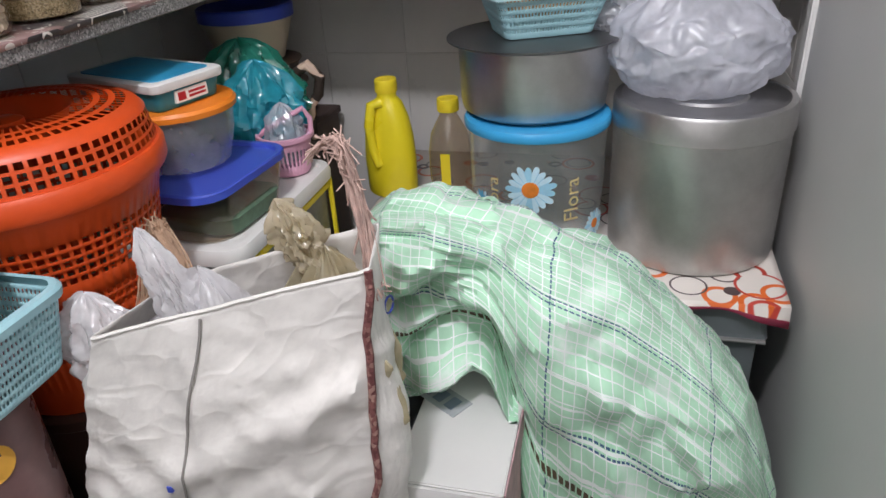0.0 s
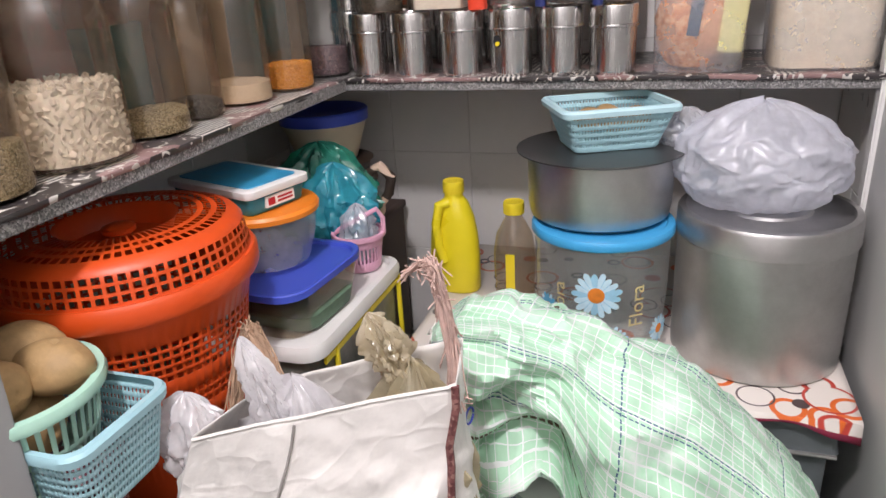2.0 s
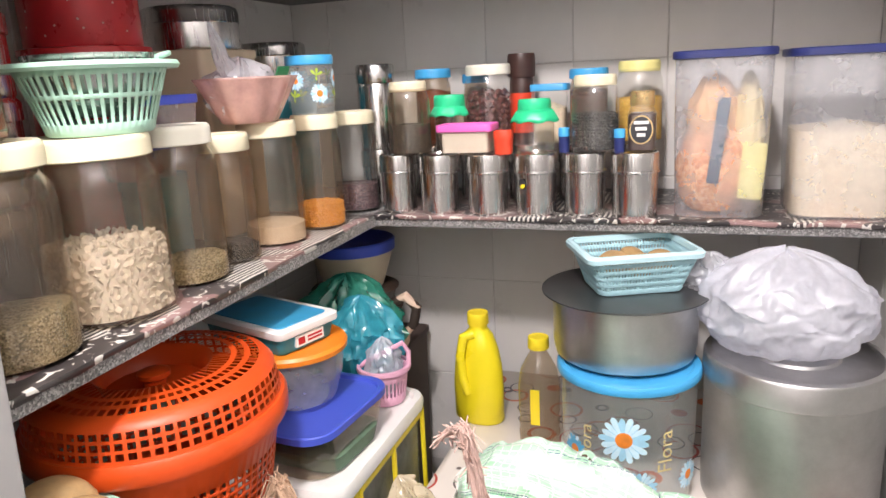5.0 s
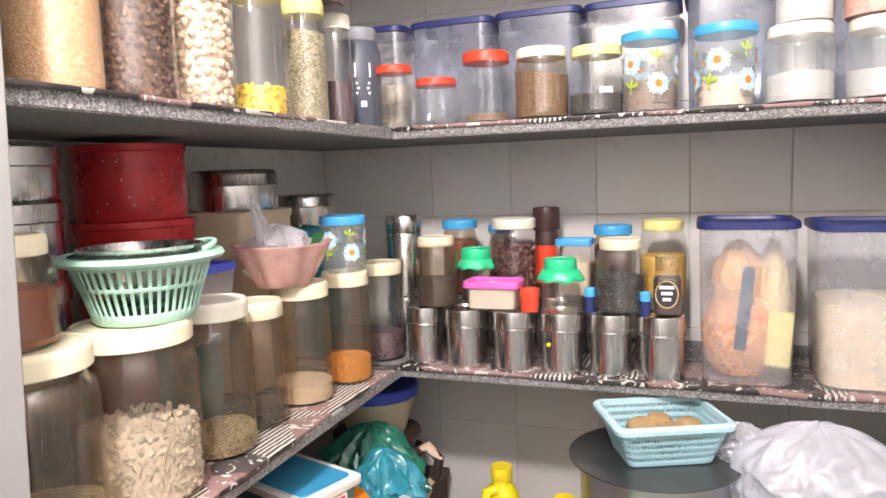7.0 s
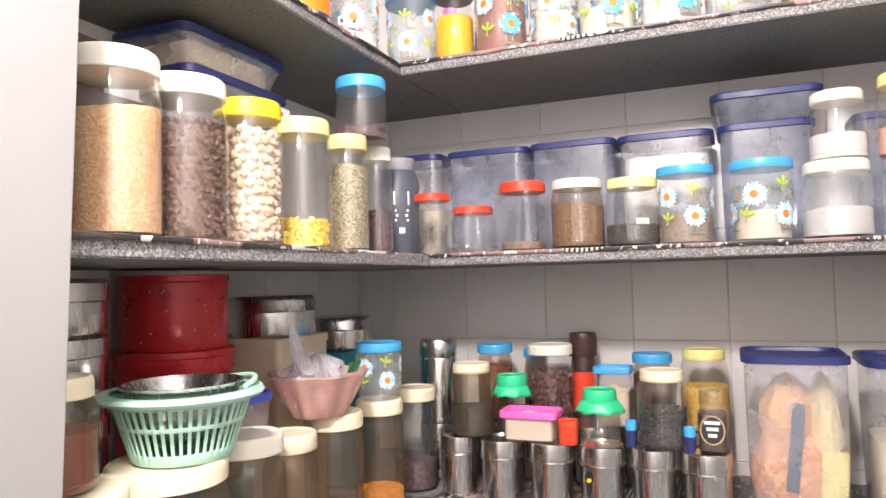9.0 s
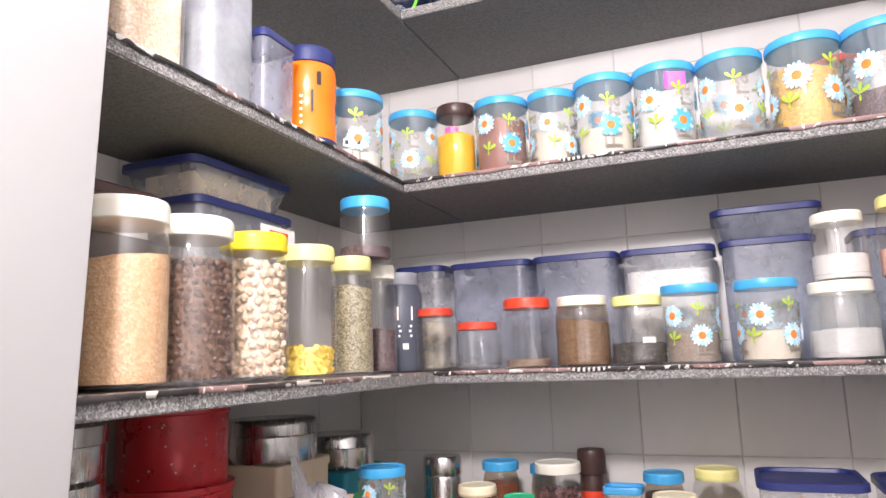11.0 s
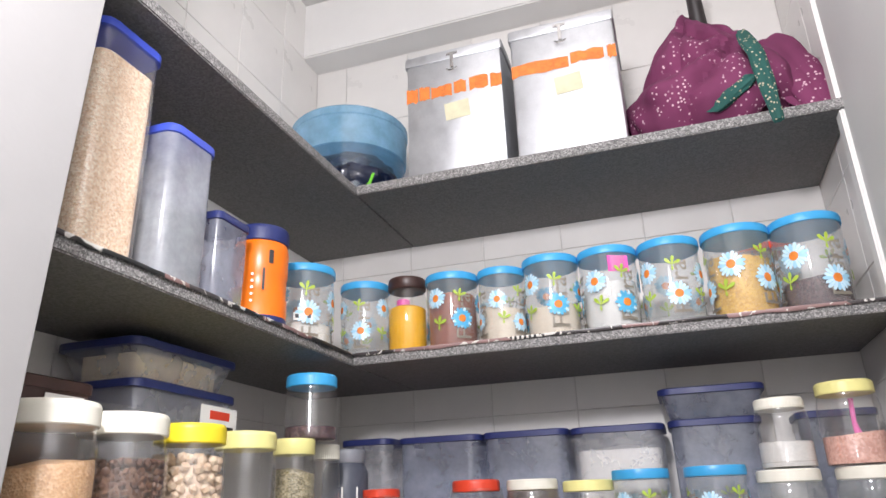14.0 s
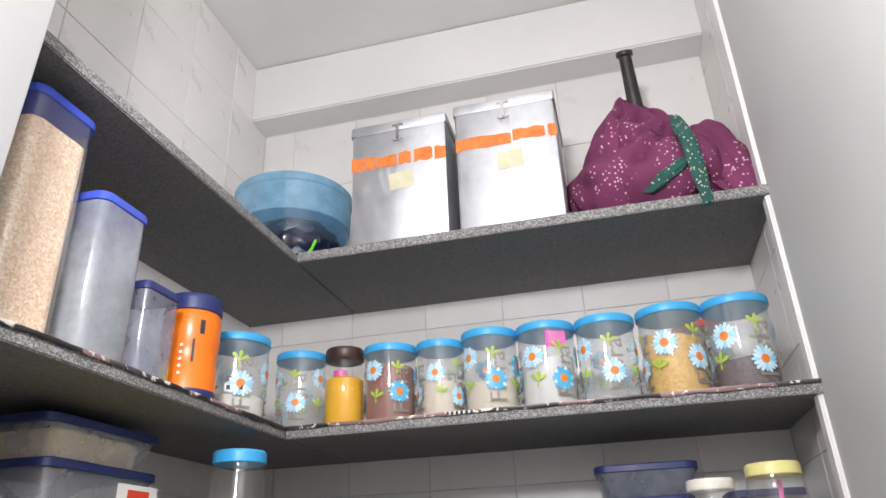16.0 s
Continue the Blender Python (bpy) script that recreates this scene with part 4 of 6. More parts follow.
round_jar(-0.06, -0.145, z + 0.2085, 0.048, 0.118, SKY, "jar with blue lid, few dark flakes, on other jars", JAR, 0.022, 0.98, 0.93, PURPLE, 0.22, seed=83)
big_tub = tub(-0.245, -0.352, z, 0.08, 0.125, 0.285, "large frosted tub with navy lid and white label", FROST, NAVY, None, 0.5, c=0.02, name="large_tub")
tub(-0.245, -0.356, z + 0.285, 0.078, 0.128, 0.062, "shallow tub with navy lid holding cream dough", FROST, NAVY, FLOUR, 0.7, c=0.02, name="large_tub", taper=0.82)
spot = Matrix.Translation((0.0805, 0.077, 0.205))
tag = part("paper_label", moved(slab(-0.0008, -0.05, 0, 0.0004, 0.05, 0.058), spot), PAPER_WHITE, big_tub, "white product label with red bar", smooth=False)
part("red_bar", moved(slab(0.0004, -0.026, 0.036, 0.001, 0.028, 0.05), spot), RED, tag, smooth=False)
for k in range(2):
    part("printed_bar", moved(slab(0.0004, -0.04, 0.02 - 0.012 * k, 0.001, 0.04, 0.026 - 0.012 * k), spot), INK, tag, smooth=False)
db = box_lidded(-0.2, -0.655, z, 0.06, 0.085, 0.255, "dark brown box with small white label", BROWN, BROWN, name="snack_carton", c=0.02)
tag = part("paper_label", slab(0.0605, 0.0, 0.19, 0.0615, 0.06, 0.235), PAPER_WHITE, db, "white label", smooth=False)
part("printed_bar", slab(0.0615, 0.008, 0.205, 0.062, 0.052, 0.224), INK, tag, smooth=False)

# middle shelf, back run: tubs behind, jars in front
for x, a, b, h, ct, lv, y, lab in ((-0.105, 0.062, 0.07, 0.24, FLOUR, 0.45, 0.255, "frosted tub with navy lid, partly full"), (0.073, 0.094, 0.075, 0.236, None, 0, 0.25, "wide frosted blue tub with navy lid"), (0.265, 0.09, 0.075, 0.236, None, 0, 0.25, "wide frosted blue tub with navy lid"),
                           (0.455, 0.092, 0.075, 0.234, SUGAR, 0.8, 0.25, "wide frosted tub with navy lid full of sugar"), (0.643, 0.085, 0.075, 0.236, None, 0, 0.25, "wide blue tub with navy lid under another")):
    tub(x, y, z, a, b, h, lab, FROST_BLUE if ct is None else FROST, NAVY, ct, lv, c=0.025, group="navy-lidded tubs", taper=0.93)
tub(0.645, 0.25, z + 0.236, 0.098, 0.08, 0.062, "shallow blue tub with navy lid on another tub", FROST_BLUE, NAVY, c=0.025, taper=0.84)
tub(0.865, 0.27, z, 0.07, 0.06, 0.24, "frosted tub with navy lid behind jars", FROST_BLUE, NAVY, c=0.02)
for k, (x, r, h, lid, ct, lv, body, lab, lh) in enumerate(((-0.009, 0.041, 0.127, RED, None, 0, GLASS, "empty square glass jar with red lid", 0.016), (0.084, 0.044, 0.094, RED, None, 0, GLASS, "low empty glass jar with red lid", 0.015),
                                (0.19, 0.05, 0.136, RED, BROWNSEED, 0.12, GLASS, "square glass jar with red lid, nearly empty", 0.021), (0.3, 0.052, 0.133, PALE, BROWNSEED, 0.72, JAR_DUSTY, "round jar with white lid and brown seeds", 0.019),
                                (0.404, 0.05, 0.127, LEMON, PEPPER, 0.34, JAR, "round jar with pale yellow lid and black seeds", 0.019), (0.742, 0.055, 0.13, PALE, GREY_SALT, 0.4, FROST_GREY, "round frosted jar with white lid", 0.02), (0.865, 0.055, 0.13, PALE, GREY_SALT, 0.4, FROST_GREY, "round frosted jar with white lid", 0.02))):
    j = round_jar(x, 0.06, z, r, h, lid, lab, body, lh, 0.92, 0.9, ct, lv, seed=90 + k, square=k < 3, name="kitchen_jar")
    if k == 4:
        part("paper_label", moved(bend(slab(0.012, -0.0008, 0.035, 0.036, 0, 0.05), 0.0468), Matrix.Rotation(radians(-94 * 37 % 360 - 0), 4, "Z")), PAPER_WHITE, j, "torn white label", smooth=False)
flora_jar(0.499, 0.06, z, 0.048, 0.141, -8, "frosted canister with blue lid, daisies and brown grain", BROWNSEED, 0.42, 11)
flora_jar(0.626, 0.06, z, 0.05, 0.141, 14, "frosted canister with blue lid, daisies and pale grain", SEMOLINA, 0.4, 12)
round_jar(0.748, 0.06, z + 0.1301, 0.045, 0.118, PALE, "frosted jar with white lid and salt, on another jar", JAR, 0.019, 0.9, 0.9, SALT, 0.42, seed=101, name="kitchen_jar")
pk = round_jar(0.855, 0.06, z + 0.1301, 0.05, 0.138, LEMON, "clear jar with yellow lid and pink salt", JAR, 0.021, 0.92, 0.9, PINKISH, 0.4, seed=102, name="kitchen_jar")
part("scoop", moved(tube_mesh([(0, 0, 0.02), (0.006, 0, 0.06), (0.004, 0, 0.1)], [0.009, 0.004, 0.004]), Matrix.Translation((-0.012, -0.012, 0.012))), PINK, pk, "bright pink plastic scoop")

# upper shelf, side run
z = S3 + TOP
tub(-0.122, -0.656, z, 0.05, 0.058, 0.338, "tall frosted tub with blue lid full of split gram", TUB_CLEAR, BLUE, SPLIT, 0.86, c=0.02, name="tall_tub", taper=0.95)
tub(-0.117, -0.515, z, 0.048, 0.054, 0.25, "tall frosted tub with blue lid and grey millet", TUB_MILKY, BLUE, DAL_GREY, 0.5, c=0.02, name="tall_tub", taper=0.95)
tub(-0.112, -0.4, z, 0.042, 0.044, 0.156, "ribbed frosted tub with navy lid", FROST_BLUE, NAVY, None, 0, c=0.012, name="small_tub", taper=0.93)
ob = thing("drink_jar", -0.106, -0.268, z, "orange plastic drink jar with dark blue cap", "jar", turn=25)
part("jar_body", lathe([(0.046, 0), (0.05, 0.004), (0.05, 0.05), (0.048, 0.054), (0.048, 0.09), (0.05, 0.096), (0.05, 0.14), (0.048, 0.152), (0.045, 0.158)], 44), ORANGE_PACK, ob)
part("base_band", lathe([(0.0502, 0.001), (0.0507, 0.003), (0.0507, 0.014), (0.0502, 0.016)], 44, False, False), NAVY, ob)
part("cap", moved(ribbed_lid(0.05, 0.03, 40), Matrix.Translation((0, 0, 0.155))), NAVY, ob)
bm = bmesh.new()
for k in range(5):
    flat_disc(bm, -0.005, 0.04 + 0.012 * k, 0.003, 0.003, 0, 6, -0.0012, 0)
slab(-0.042, -0.0012, 0.018, -0.022, -0.0004, 0.058, 0, bm)
slab(0.022, -0.0012, 0.11, 0.03, -0.0004, 0.135, 0, bm)
slab(0.012, -0.0012, 0.06, 0.016, -0.0004, 0.1, 0, bm)
for f in bm.faces:
    c = f.calc_center_median()
    f.material_index = 0 if len(f.verts) == 6 else (1 if c.x < 0 else 2)
part("printed_panel", bend(bm, 0.0505), [PAPER_WHITE, YELLOW, INK], ob, "white marks and yellow panel", smooth=False)
dk = thing("drink_jar", -0.2, -0.15, z, "orange drink jar with dark blue cap, behind", "jar")
part("jar_body", lathe([(0.04, 0), (0.043, 0.004), (0.043, 0.13), (0.04, 0.138)], 36), ORANGE_PACK, dk)
part("cap", moved(ribbed_lid(0.044, 0.03, 40), Matrix.Translation((0, 0, 0.136))), NAVY, dk)

# upper shelf, back run: daisy canisters
for k, (x, y, r, h, turn, ct, lv, blue, lab) in enumerate((
        (-0.125, -0.075, 0.062, 0.17, 10, SUGAR, 0.3, False, "frosted daisy canister with blue lid and white label"), (-0.054, 0.075, 0.053, 0.168, -15, None, 0, False, "frosted daisy canister with blue lid, empty"),
        (0.152, 0.075, 0.055, 0.162, 8, CHILLI, 0.8, True, "daisy canister with blue lid and red powder"), (0.262, 0.075, 0.048, 0.16, 30, SEMOLINA, 0.5, False, "frosted daisy canister with blue lid, half full"),
        (0.368, 0.075, 0.056, 0.17, -10, SEMOLINA, 0.4, True, "daisy canister with blue lid and pale grain"), (0.485, 0.075, 0.057, 0.17, 5, SALT, 0.62, True, "daisy canister with blue lid, white contents"),
        (0.604, 0.075, 0.057, 0.17, -20, None, 0, False, "frosted daisy canister with blue lid, empty"), (0.729, 0.075, 0.06, 0.176, 12, SNACK, 0.72, False, "daisy canister with blue lid and golden snack"), (0.853, 0.075, 0.061, 0.178, -5, PURPLE, 0.35, False, "daisy canister with blue lid and dark contents"))):
    c = flora_jar(x, y, z, r, h, turn, lab, ct, lv, 120 + k, blue=blue)
    if k == 0:
        tag = part("paper_label", moved(bend(slab(0.012, -0.001, 0.05, 0.05, -0.0004, 0.066), r + 0.0012), Matrix.Rotation(radians(-8), 4, "Z")), PAPER_WHITE, c, "white label with dark bars", smooth=False)
        part("printed_bar", moved(bend(slab(0.016, -0.0014, 0.054, 0.046, -0.001, 0.062), r + 0.0012), Matrix.Rotation(radians(-8), 4, "Z")), INK, tag, smooth=False)
    if k == 5:
        part("pink_patch", bend(slab(0.0, -0.001, 0.115, 0.042, -0.0002, 0.148), r + 0.0008), PINK, c, "pink printed patch", smooth=False)
tj = thing("spice_bottle", 0.048, 0.075, z, "clear bottle of orange turmeric with black cap", "jar")
part("bottle_body", lathe([(0.039, 0), (0.042, 0.004), (0.042, 0.128), (0.037, 0.142), (0.036, 0.148)], 40, True, False), JAR, tj)
part("filling", lathe([(0.038, 0.003), (0.0405, 0.006), (0.0405, 0.102), (0.03, 0.108), (0.001, 0.11)], 40), TURMERIC, tj)
part("scoop", moved(lathe([(0.004, 0), (0.014, 0.006), (0.015, 0.022), (0.006, 0.026)], 16), Matrix.Translation((-0.005, -0.012, 0.1))), PINK, tj, "pink scoop")
part("cap", moved(ribbed_lid(0.042, 0.026, 40), Matrix.Translation((0, 0, 0.145))), BROWN, tj)
box_lidded(0.795, 0.2, z, 0.05, 0.04, 0.18, "red-lidded box behind the canisters", FROST, RED, name="small_box")

# top shelf
z = S4
bw = thing("basin", -0.135, 0.15, z, "round translucent blue plastic basin with lid rim", "basin")
part("basin_wall", lathe([(0.108, 0), (0.115, 0.004), (0.13, 0.07), (0.14, 0.12), (0.1415, 0.14)], 56, True, False), clear("blue_basin", (0.8, 0.9, 0.97), 0.08, (0.45, 0.7, 0.85), 0.15), bw)
part("rim", lathe([(0.1415, 0.136), (0.145, 0.137), (0.146, 0.145), (0.148, 0.212), (0.151, 0.215), (0.151, 0.232), (0.146, 0.238), (0.1, 0.24), (0.01, 0.241)], 56), clear("blue_lid", (0.6, 0.8, 0.93), 0.72, (0.36, 0.64, 0.84), 0.2), bw)
dbg = thing("garment_bag", -0.125, 0.14, z + 0.004, "dark blue crumpled plastic packet with green edge", "bag")
part("bag_body", crumpled(0.121, 0.121, 0.165, 3.7, 6, 0.07), solid("navy_polythene", (0.012, 0.018, 0.045), 0.22, 0, 30, 0.5), dbg)
part("green_edge", moved(slab(0, -0.002, 0, 0.012, 0.002, 0.06, 0.001), Matrix.Translation((0.065, -0.075, 0.01)) @ Matrix.Rotation(radians(22), 4, "Y")), solid("lime_print", (0.2, 0.65, 0.05), 0.5), dbg)


def square_tin(x, y, z, a, b, h, label, seed, turn=0.0):
    """A tall tinplate box: folded seams, hinged lid, hasp, tape remains."""
    t = thing("square_tin", x, y, z, label, "tin", "tall square tins", turn=turn)
    part("tin_body", loft([rrect(a * 0.99, b * 0.99, 0.006, 0, 2), rrect(a, b, 0.006, 0.004, 2), rrect(a, b, 0.006, h - 0.026, 2)]), TINPLATE, t)
    part("lid", loft([rrect(a + 0.003, b + 0.003, 0.006, h - 0.027, 2), rrect(a + 0.004, b + 0.004, 0.006, h - 0.025, 2), rrect(a + 0.003, b + 0.003, 0.006, h - 0.003, 2), rrect(a, b, 0.006, h, 2)]), TINPLATE, t)
    hs = bmesh.new()
    slab(-0.004, -b - 0.008, h - 0.055, 0.004, -b - 0.004, h - 0.012, 0.001, hs)
    tube_mesh([(-0.012, -b - 0.006, h - 0.056), (-0.006, -b - 0.012, h - 0.064), (0.006, -b - 0.012, h - 0.064), (0.012, -b - 0.006, h - 0.056)], 0.002, 6, hs)
    slab(-0.014, -b - 0.006, h - 0.018, 0.014, -b - 0.003, h - 0.011, 0.001, hs)
    part("hasp", hs, STEEL, t, "wire hasp")
    rnd = random.Random(seed)
    tape = solid("orange_tape_%d" % seed, (0.83, 0.22, 0.04), 0.55, 0, 80, 0.3)
    px = -a
    while px < a * 0.93:
        w = rnd.uniform(0.025, 0.05) if seed == 1 else rnd.uniform(0.07, 0.13)
        w = min(w, a - px)
        lo, hi = h - 0.118 - rnd.uniform(0, 0.008), h - 0.092 + rnd.uniform(-0.004, 0.004)
        bm = bmesh.new()
        n = 7
        pts = [(px + w * i / n, -b - 0.001, lo + rnd.uniform(-0.004, 0.004)) for i in range(n + 1)] + [(px + w * (n - i) / n, -b - 0.001, hi + rnd.uniform(-0.003, 0.003)) for i in range(n + 1)]
        bm.faces.new([bm.verts.new(p) for p in pts])
        part("tape_strip", bm, tape, t, "torn orange tape", smooth=False)
        px += w + rnd.uniform(0.003, 0.008)
    bm = bmesh.new()
    bm.faces.new([bm.verts.new(p) for p in ((-0.02, -b - 0.0012, h - 0.19), (0.038, -b - 0.0012, h - 0.186), (0.034, -b - 0.0012, h - 0.142), (-0.024, -b - 0.0012, h - 0.146))])
    part("glue_patch", bm, solid("dried_glue_%d" % seed, (0.72, 0.68, 0.47), 0.7), t, "yellowed glue patch", smooth=False)
    return t


square_tin(0.195, 0.115, z, 0.115, 0.105, 0.322, "tall square tinplate box with torn orange tape", 1)
square_tin(0.448, 0.115, z, 0.115, 0.105, 0.33, "tall square tinplate box with orange tape band", 2)

# the tied cloth bundle on the top shelf
def cloth_material(name, base, spots, scale, cover=0.52):
    m, t, b = graph(name)
    co = t.nodes.new("ShaderNodeTexCoord")
    vo = node(t, "ShaderNodeTexVoronoi", Scale=scale)
    n1 = node(t, "ShaderNodeTexNoise", Scale=9.0, Detail=3.0)
    n2 = node(t, "ShaderNodeTexNoise", Scale=700.0, Detail=1.0)
    for n in (vo, n1, n2):
        t.links.new(co.outputs["Object"], n.inputs["Vector"])
    dots = ramp(t, vo.outputs["Distance"], [(0.2, (1, 1, 1)), (0.28, (0, 0, 0))])
    where = ramp(t, n1.outputs["Fac"], [(cover, (0, 0, 0)), (cover + 0.04, (1, 1, 1))])
    mul = t.nodes.new("ShaderNodeMixRGB")
    mul.blend_type, mul.inputs[0].default_value = "MULTIPLY", 1.0
    t.links.new(dots, mul.inputs[1]), t.links.new(where, mul.inputs[2])
    mx = t.nodes.new("ShaderNodeMixRGB")
    mx.inputs[2].default_value = (*spots, 1)
    slow = ramp(t, n1.outputs["Fac"], [(0.3, shade(base, 0.75)), (0.7, shade(base, 1.15))])
    t.links.new(mul.outputs[0], mx.inputs[0]), t.links.new(slow, mx.inputs[1])
    t.links.new(mx.outputs[0], b.inputs["Base Color"])
    bp = node(t, "ShaderNodeBump", Strength=0.2, Distance=0.001)
    t.links.new(n2.outputs["Fac"], bp.inputs["Height"])
    t.links.new(bp.outputs["Normal"], b.inputs["Normal"])
    b.inputs["Roughness"].default_value = 0.85
    return m


PLUM_CLOTH = cloth_material("plum_cloth", (0.19, 0.036, 0.105), (0.72, 0.5, 0.56), 100, 0.5)
TEAL_CLOTH = cloth_material("teal_cloth", (0.02, 0.1, 0.085), (0.58, 0.48, 0.34), 120, 0.3)
bn = thing("cloth_bundle", 0.76, 0.16, S4, "plum printed cloth bundle tied round a pan", "bundle")
rings = []
for k in range(31):
    u = k / 30
    w = (0.135 + 0.05 * math.sin(min(1, u / 0.5) * math.pi) ** 0.8) * (1 if u < 0.4 else max(0.12, 1 - ((u - 0.4) / 0.6) ** 1.9 * 0.88))
    ring = []
    for i in range(96):
        a = 2 * math.pi * i / 96
        d = Vector((math.cos(a), math.sin(a), u * 1.4))
        f = 1 + 0.05 * noise.noise(d * 2) + (0.06 + 0.2 * u) * (abs(math.sin(4.5 * a + 3 * noise.noise(d * 1.2))) - 0.5) * (0.3 + u) + 0.1 * abs(noise.noise(d * 4))
        ring.append((w * f * math.cos(a) - 0.03 * u, 0.78 * w * f * math.sin(a), 0.045 + 0.3 * u + 0.03 * noise.noise(d * 1.7) - (0.035 * (1 - u) * math.cos(a + 2.2))))
    rings.append(ring)
wrap = loft(rings)
for v in wrap.verts:
    if v.co.y < 0:
        dx, dz = v.co.x - 0.05, v.co.z - 0.25
        far = math.hypot(dx, dz)
        v.co.y -= 0.03 * (abs(math.sin(4.5 * math.atan2(dz, dx) + 2.5 * noise.noise(Vector((dx * 9, dz * 9, 0))))) - 0.6) * min(1, far / 0.08) * min(1, -v.co.y / 0.04)
part("cloth_wrap", wrap, PLUM_CLOTH, bn)
part("pan", lathe([(0.07, 0), (0.1, 0.004), (0.115, 0.05), (0.118, 0.052), (0.1, 0.053)], 40), DULL_STEEL, bn, "steel pan under the cloth")
grip = part("handle", tube_mesh([(-0.01, -0.02, 0.32), (-0.015, -0.045, 0.4), (-0.018, -0.06, 0.455)], [0.018, 0.016, 0.015], 14), BLACK, bn, "black plastic handle")
part("handle_end", moved(lathe([(0.012, 0), (0.02, 0.003), (0.02, 0.012), (0.013, 0.014)], 20), Matrix.Translation((-0.018, -0.06, 0.45)) @ Matrix.Rotation(radians(20), 4, "X")), BLACK, grip)


def cloth_tail(points, w, seed):
    """A gathered cloth end: a hanging roll with deep folds."""
    rings = []
    n = len(points)
    for i, p in enumerate(points):
        u = i / (n - 1)
        k = w * (0.45 + 0.55 * math.sin(math.pi * (0.15 + 0.75 * u))) * (1 + 0.25 * noise.noise(Vector((u * 4, seed, 0))))
        ring = []
        for j in range(48):
            a = 2 * math.pi * j / 48
            f = 1 + 0.38 * (abs(math.sin(2.5 * a + seed + 2 * noise.noise(Vector((u * 3, seed, a))))) - 0.5) + 0.2 * noise.noise(Vector((math.cos(a) * 2, math.sin(a) * 2, u * 4 + seed)))
            ring.append((p[0] + k * f * math.cos(a), p[1] + 0.45 * k * f * math.sin(a), p[2] + 0.3 * k * f * math.cos(a + seed)))
        rings.append(ring)
    return loft(rings)


part("tied_end", cloth_tail([(0.055 + 0.0015 * k, -0.125 - 0.011 * min(k, 5), 0.215 - 0.0175 * k) for k in range(15)], 0.014, 1.0), TEAL_CLOTH, bn, "teal printed cloth end")
part("tied_end", cloth_tail([(-0.03 + 0.014 * k, -0.13 - 0.004 * k, 0.04 + 0.009 * k) for k in range(7)], 0.02, 4.0), TEAL_CLOTH, bn, "teal printed cloth end")
part("hanging_corner", cloth_tail([(0.115 + 0.007 * k, -0.06 - 0.004 * k, 0.22 - 0.0215 * k) for k in range(11)], 0.042, 7.0), PLUM_CLOTH, bn)

# ---- below the shelves ----
LID0 = 0.47
tr = thing("metal_chest", 0.54, 0.03, 0, "grey painted steel trunk under a printed sheet", "trunk")
part("trunk_body", slab(-0.365, -0.29, 0, 0.355, 0.31, 0.405, 0.006), TRUNK, tr, smooth=False)
part("trunk_lid", loft([rrect(0.372, 0.307, 0.01, 0.4, 3, -0.005, 0.01), rrect(0.374, 0.309, 0.01, 0.403, 3, -0.005, 0.01), rrect(0.372, 0.307, 0.01, 0.41, 3, -0.005, 0.01), rrect(0.368, 0.303, 0.012, 0.462, 3, -0.005, 0.01), rrect(0.36, 0.296, 0.012, 0.468, 3, -0.005, 0.01)]), TRUNK, tr, smooth=False)
part("lid_bead", tube_mesh([(-0.37, -0.3005, 0.4), (0.364, -0.3005, 0.4)], 0.004), DULL_STEEL, tr, "bare metal bead")


def rings_material():
    m, t, b = graph("ring_printed_sheet")
    co = t.nodes.new("ShaderNodeTexCoord")
    base = None
    for sc, lo, hi, colour, off in ((9, 0.30, 0.345, (0.78, 0.16, 0.03), 0), (12, 0.32, 0.355, (0.1, 0.07, 0.07), 3.3), (8, 0.36, 0.385, (0.55, 0.06, 0.04), 7.7)):
        mp = node(t, "ShaderNodeMapping", Location=(off, off * 0.7, 0))
        mp.inputs["Scale"].default_value = (1, 1, 0.2)
        vo = node(t, "ShaderNodeTexVoronoi", Scale=sc, Randomness=0.8)
        t.links.new(co.outputs["Object"], mp.inputs["Vector"])
        t.links.new(mp.outputs["Vector"], vo.inputs["Vector"])
        msk = ramp(t, vo.outputs["Distance"], [(lo - 0.005, (0, 0, 0)), (lo, (1, 1, 1)), (hi, (1, 1, 1)), (hi + 0.005, (0, 0, 0))])
        mx = t.nodes.new("ShaderNodeMixRGB")
        mx.inputs[1].default_value, mx.inputs[2].default_value = (0.8, 0.74, 0.68, 1), (*colour, 1)
        t.links.new(msk, mx.inputs[0])
        if base is not None:
            t.links.new(base, mx.inputs[1])
        base = mx.outputs[0]
    t.links.new(base, b.inputs["Base Color"])
    b.inputs["Roughness"].default_value = 0.3
    return m


ps = thing("printed_sheet", 0.54, 0.03, 0.4695, "white plastic sheet printed with orange and black rings", "sheet")
bm = bmesh.new()
n = 60
rows = []
for i in range(n + 1):
    x = -0.37 + 0.76 * i / n
    d = 0.012 + 0.008 * noise.noise(Vector((x * 9, 2, 0))) + max(0, x - 0.31) * 0.3
    rows.append([bm.verts.new(p) for p in ((x, 0.3, 0.001), (x, -0.1, 0.0015), (x, -0.293, 0.002), (x, -0.306, 0.0005), (x, -0.311 - 0.002 * math.sin(x * 60), -d * 0.6), (x, -0.313 - 0.003 * math.sin(x * 60), -d))])
for a, b in zip(rows, rows[1:]):
    for k in range(5):
        f = bm.faces.new((a[k], b[k], b[k + 1], a[k + 1]))
        f.material_index = 1 if k == 4 else 0
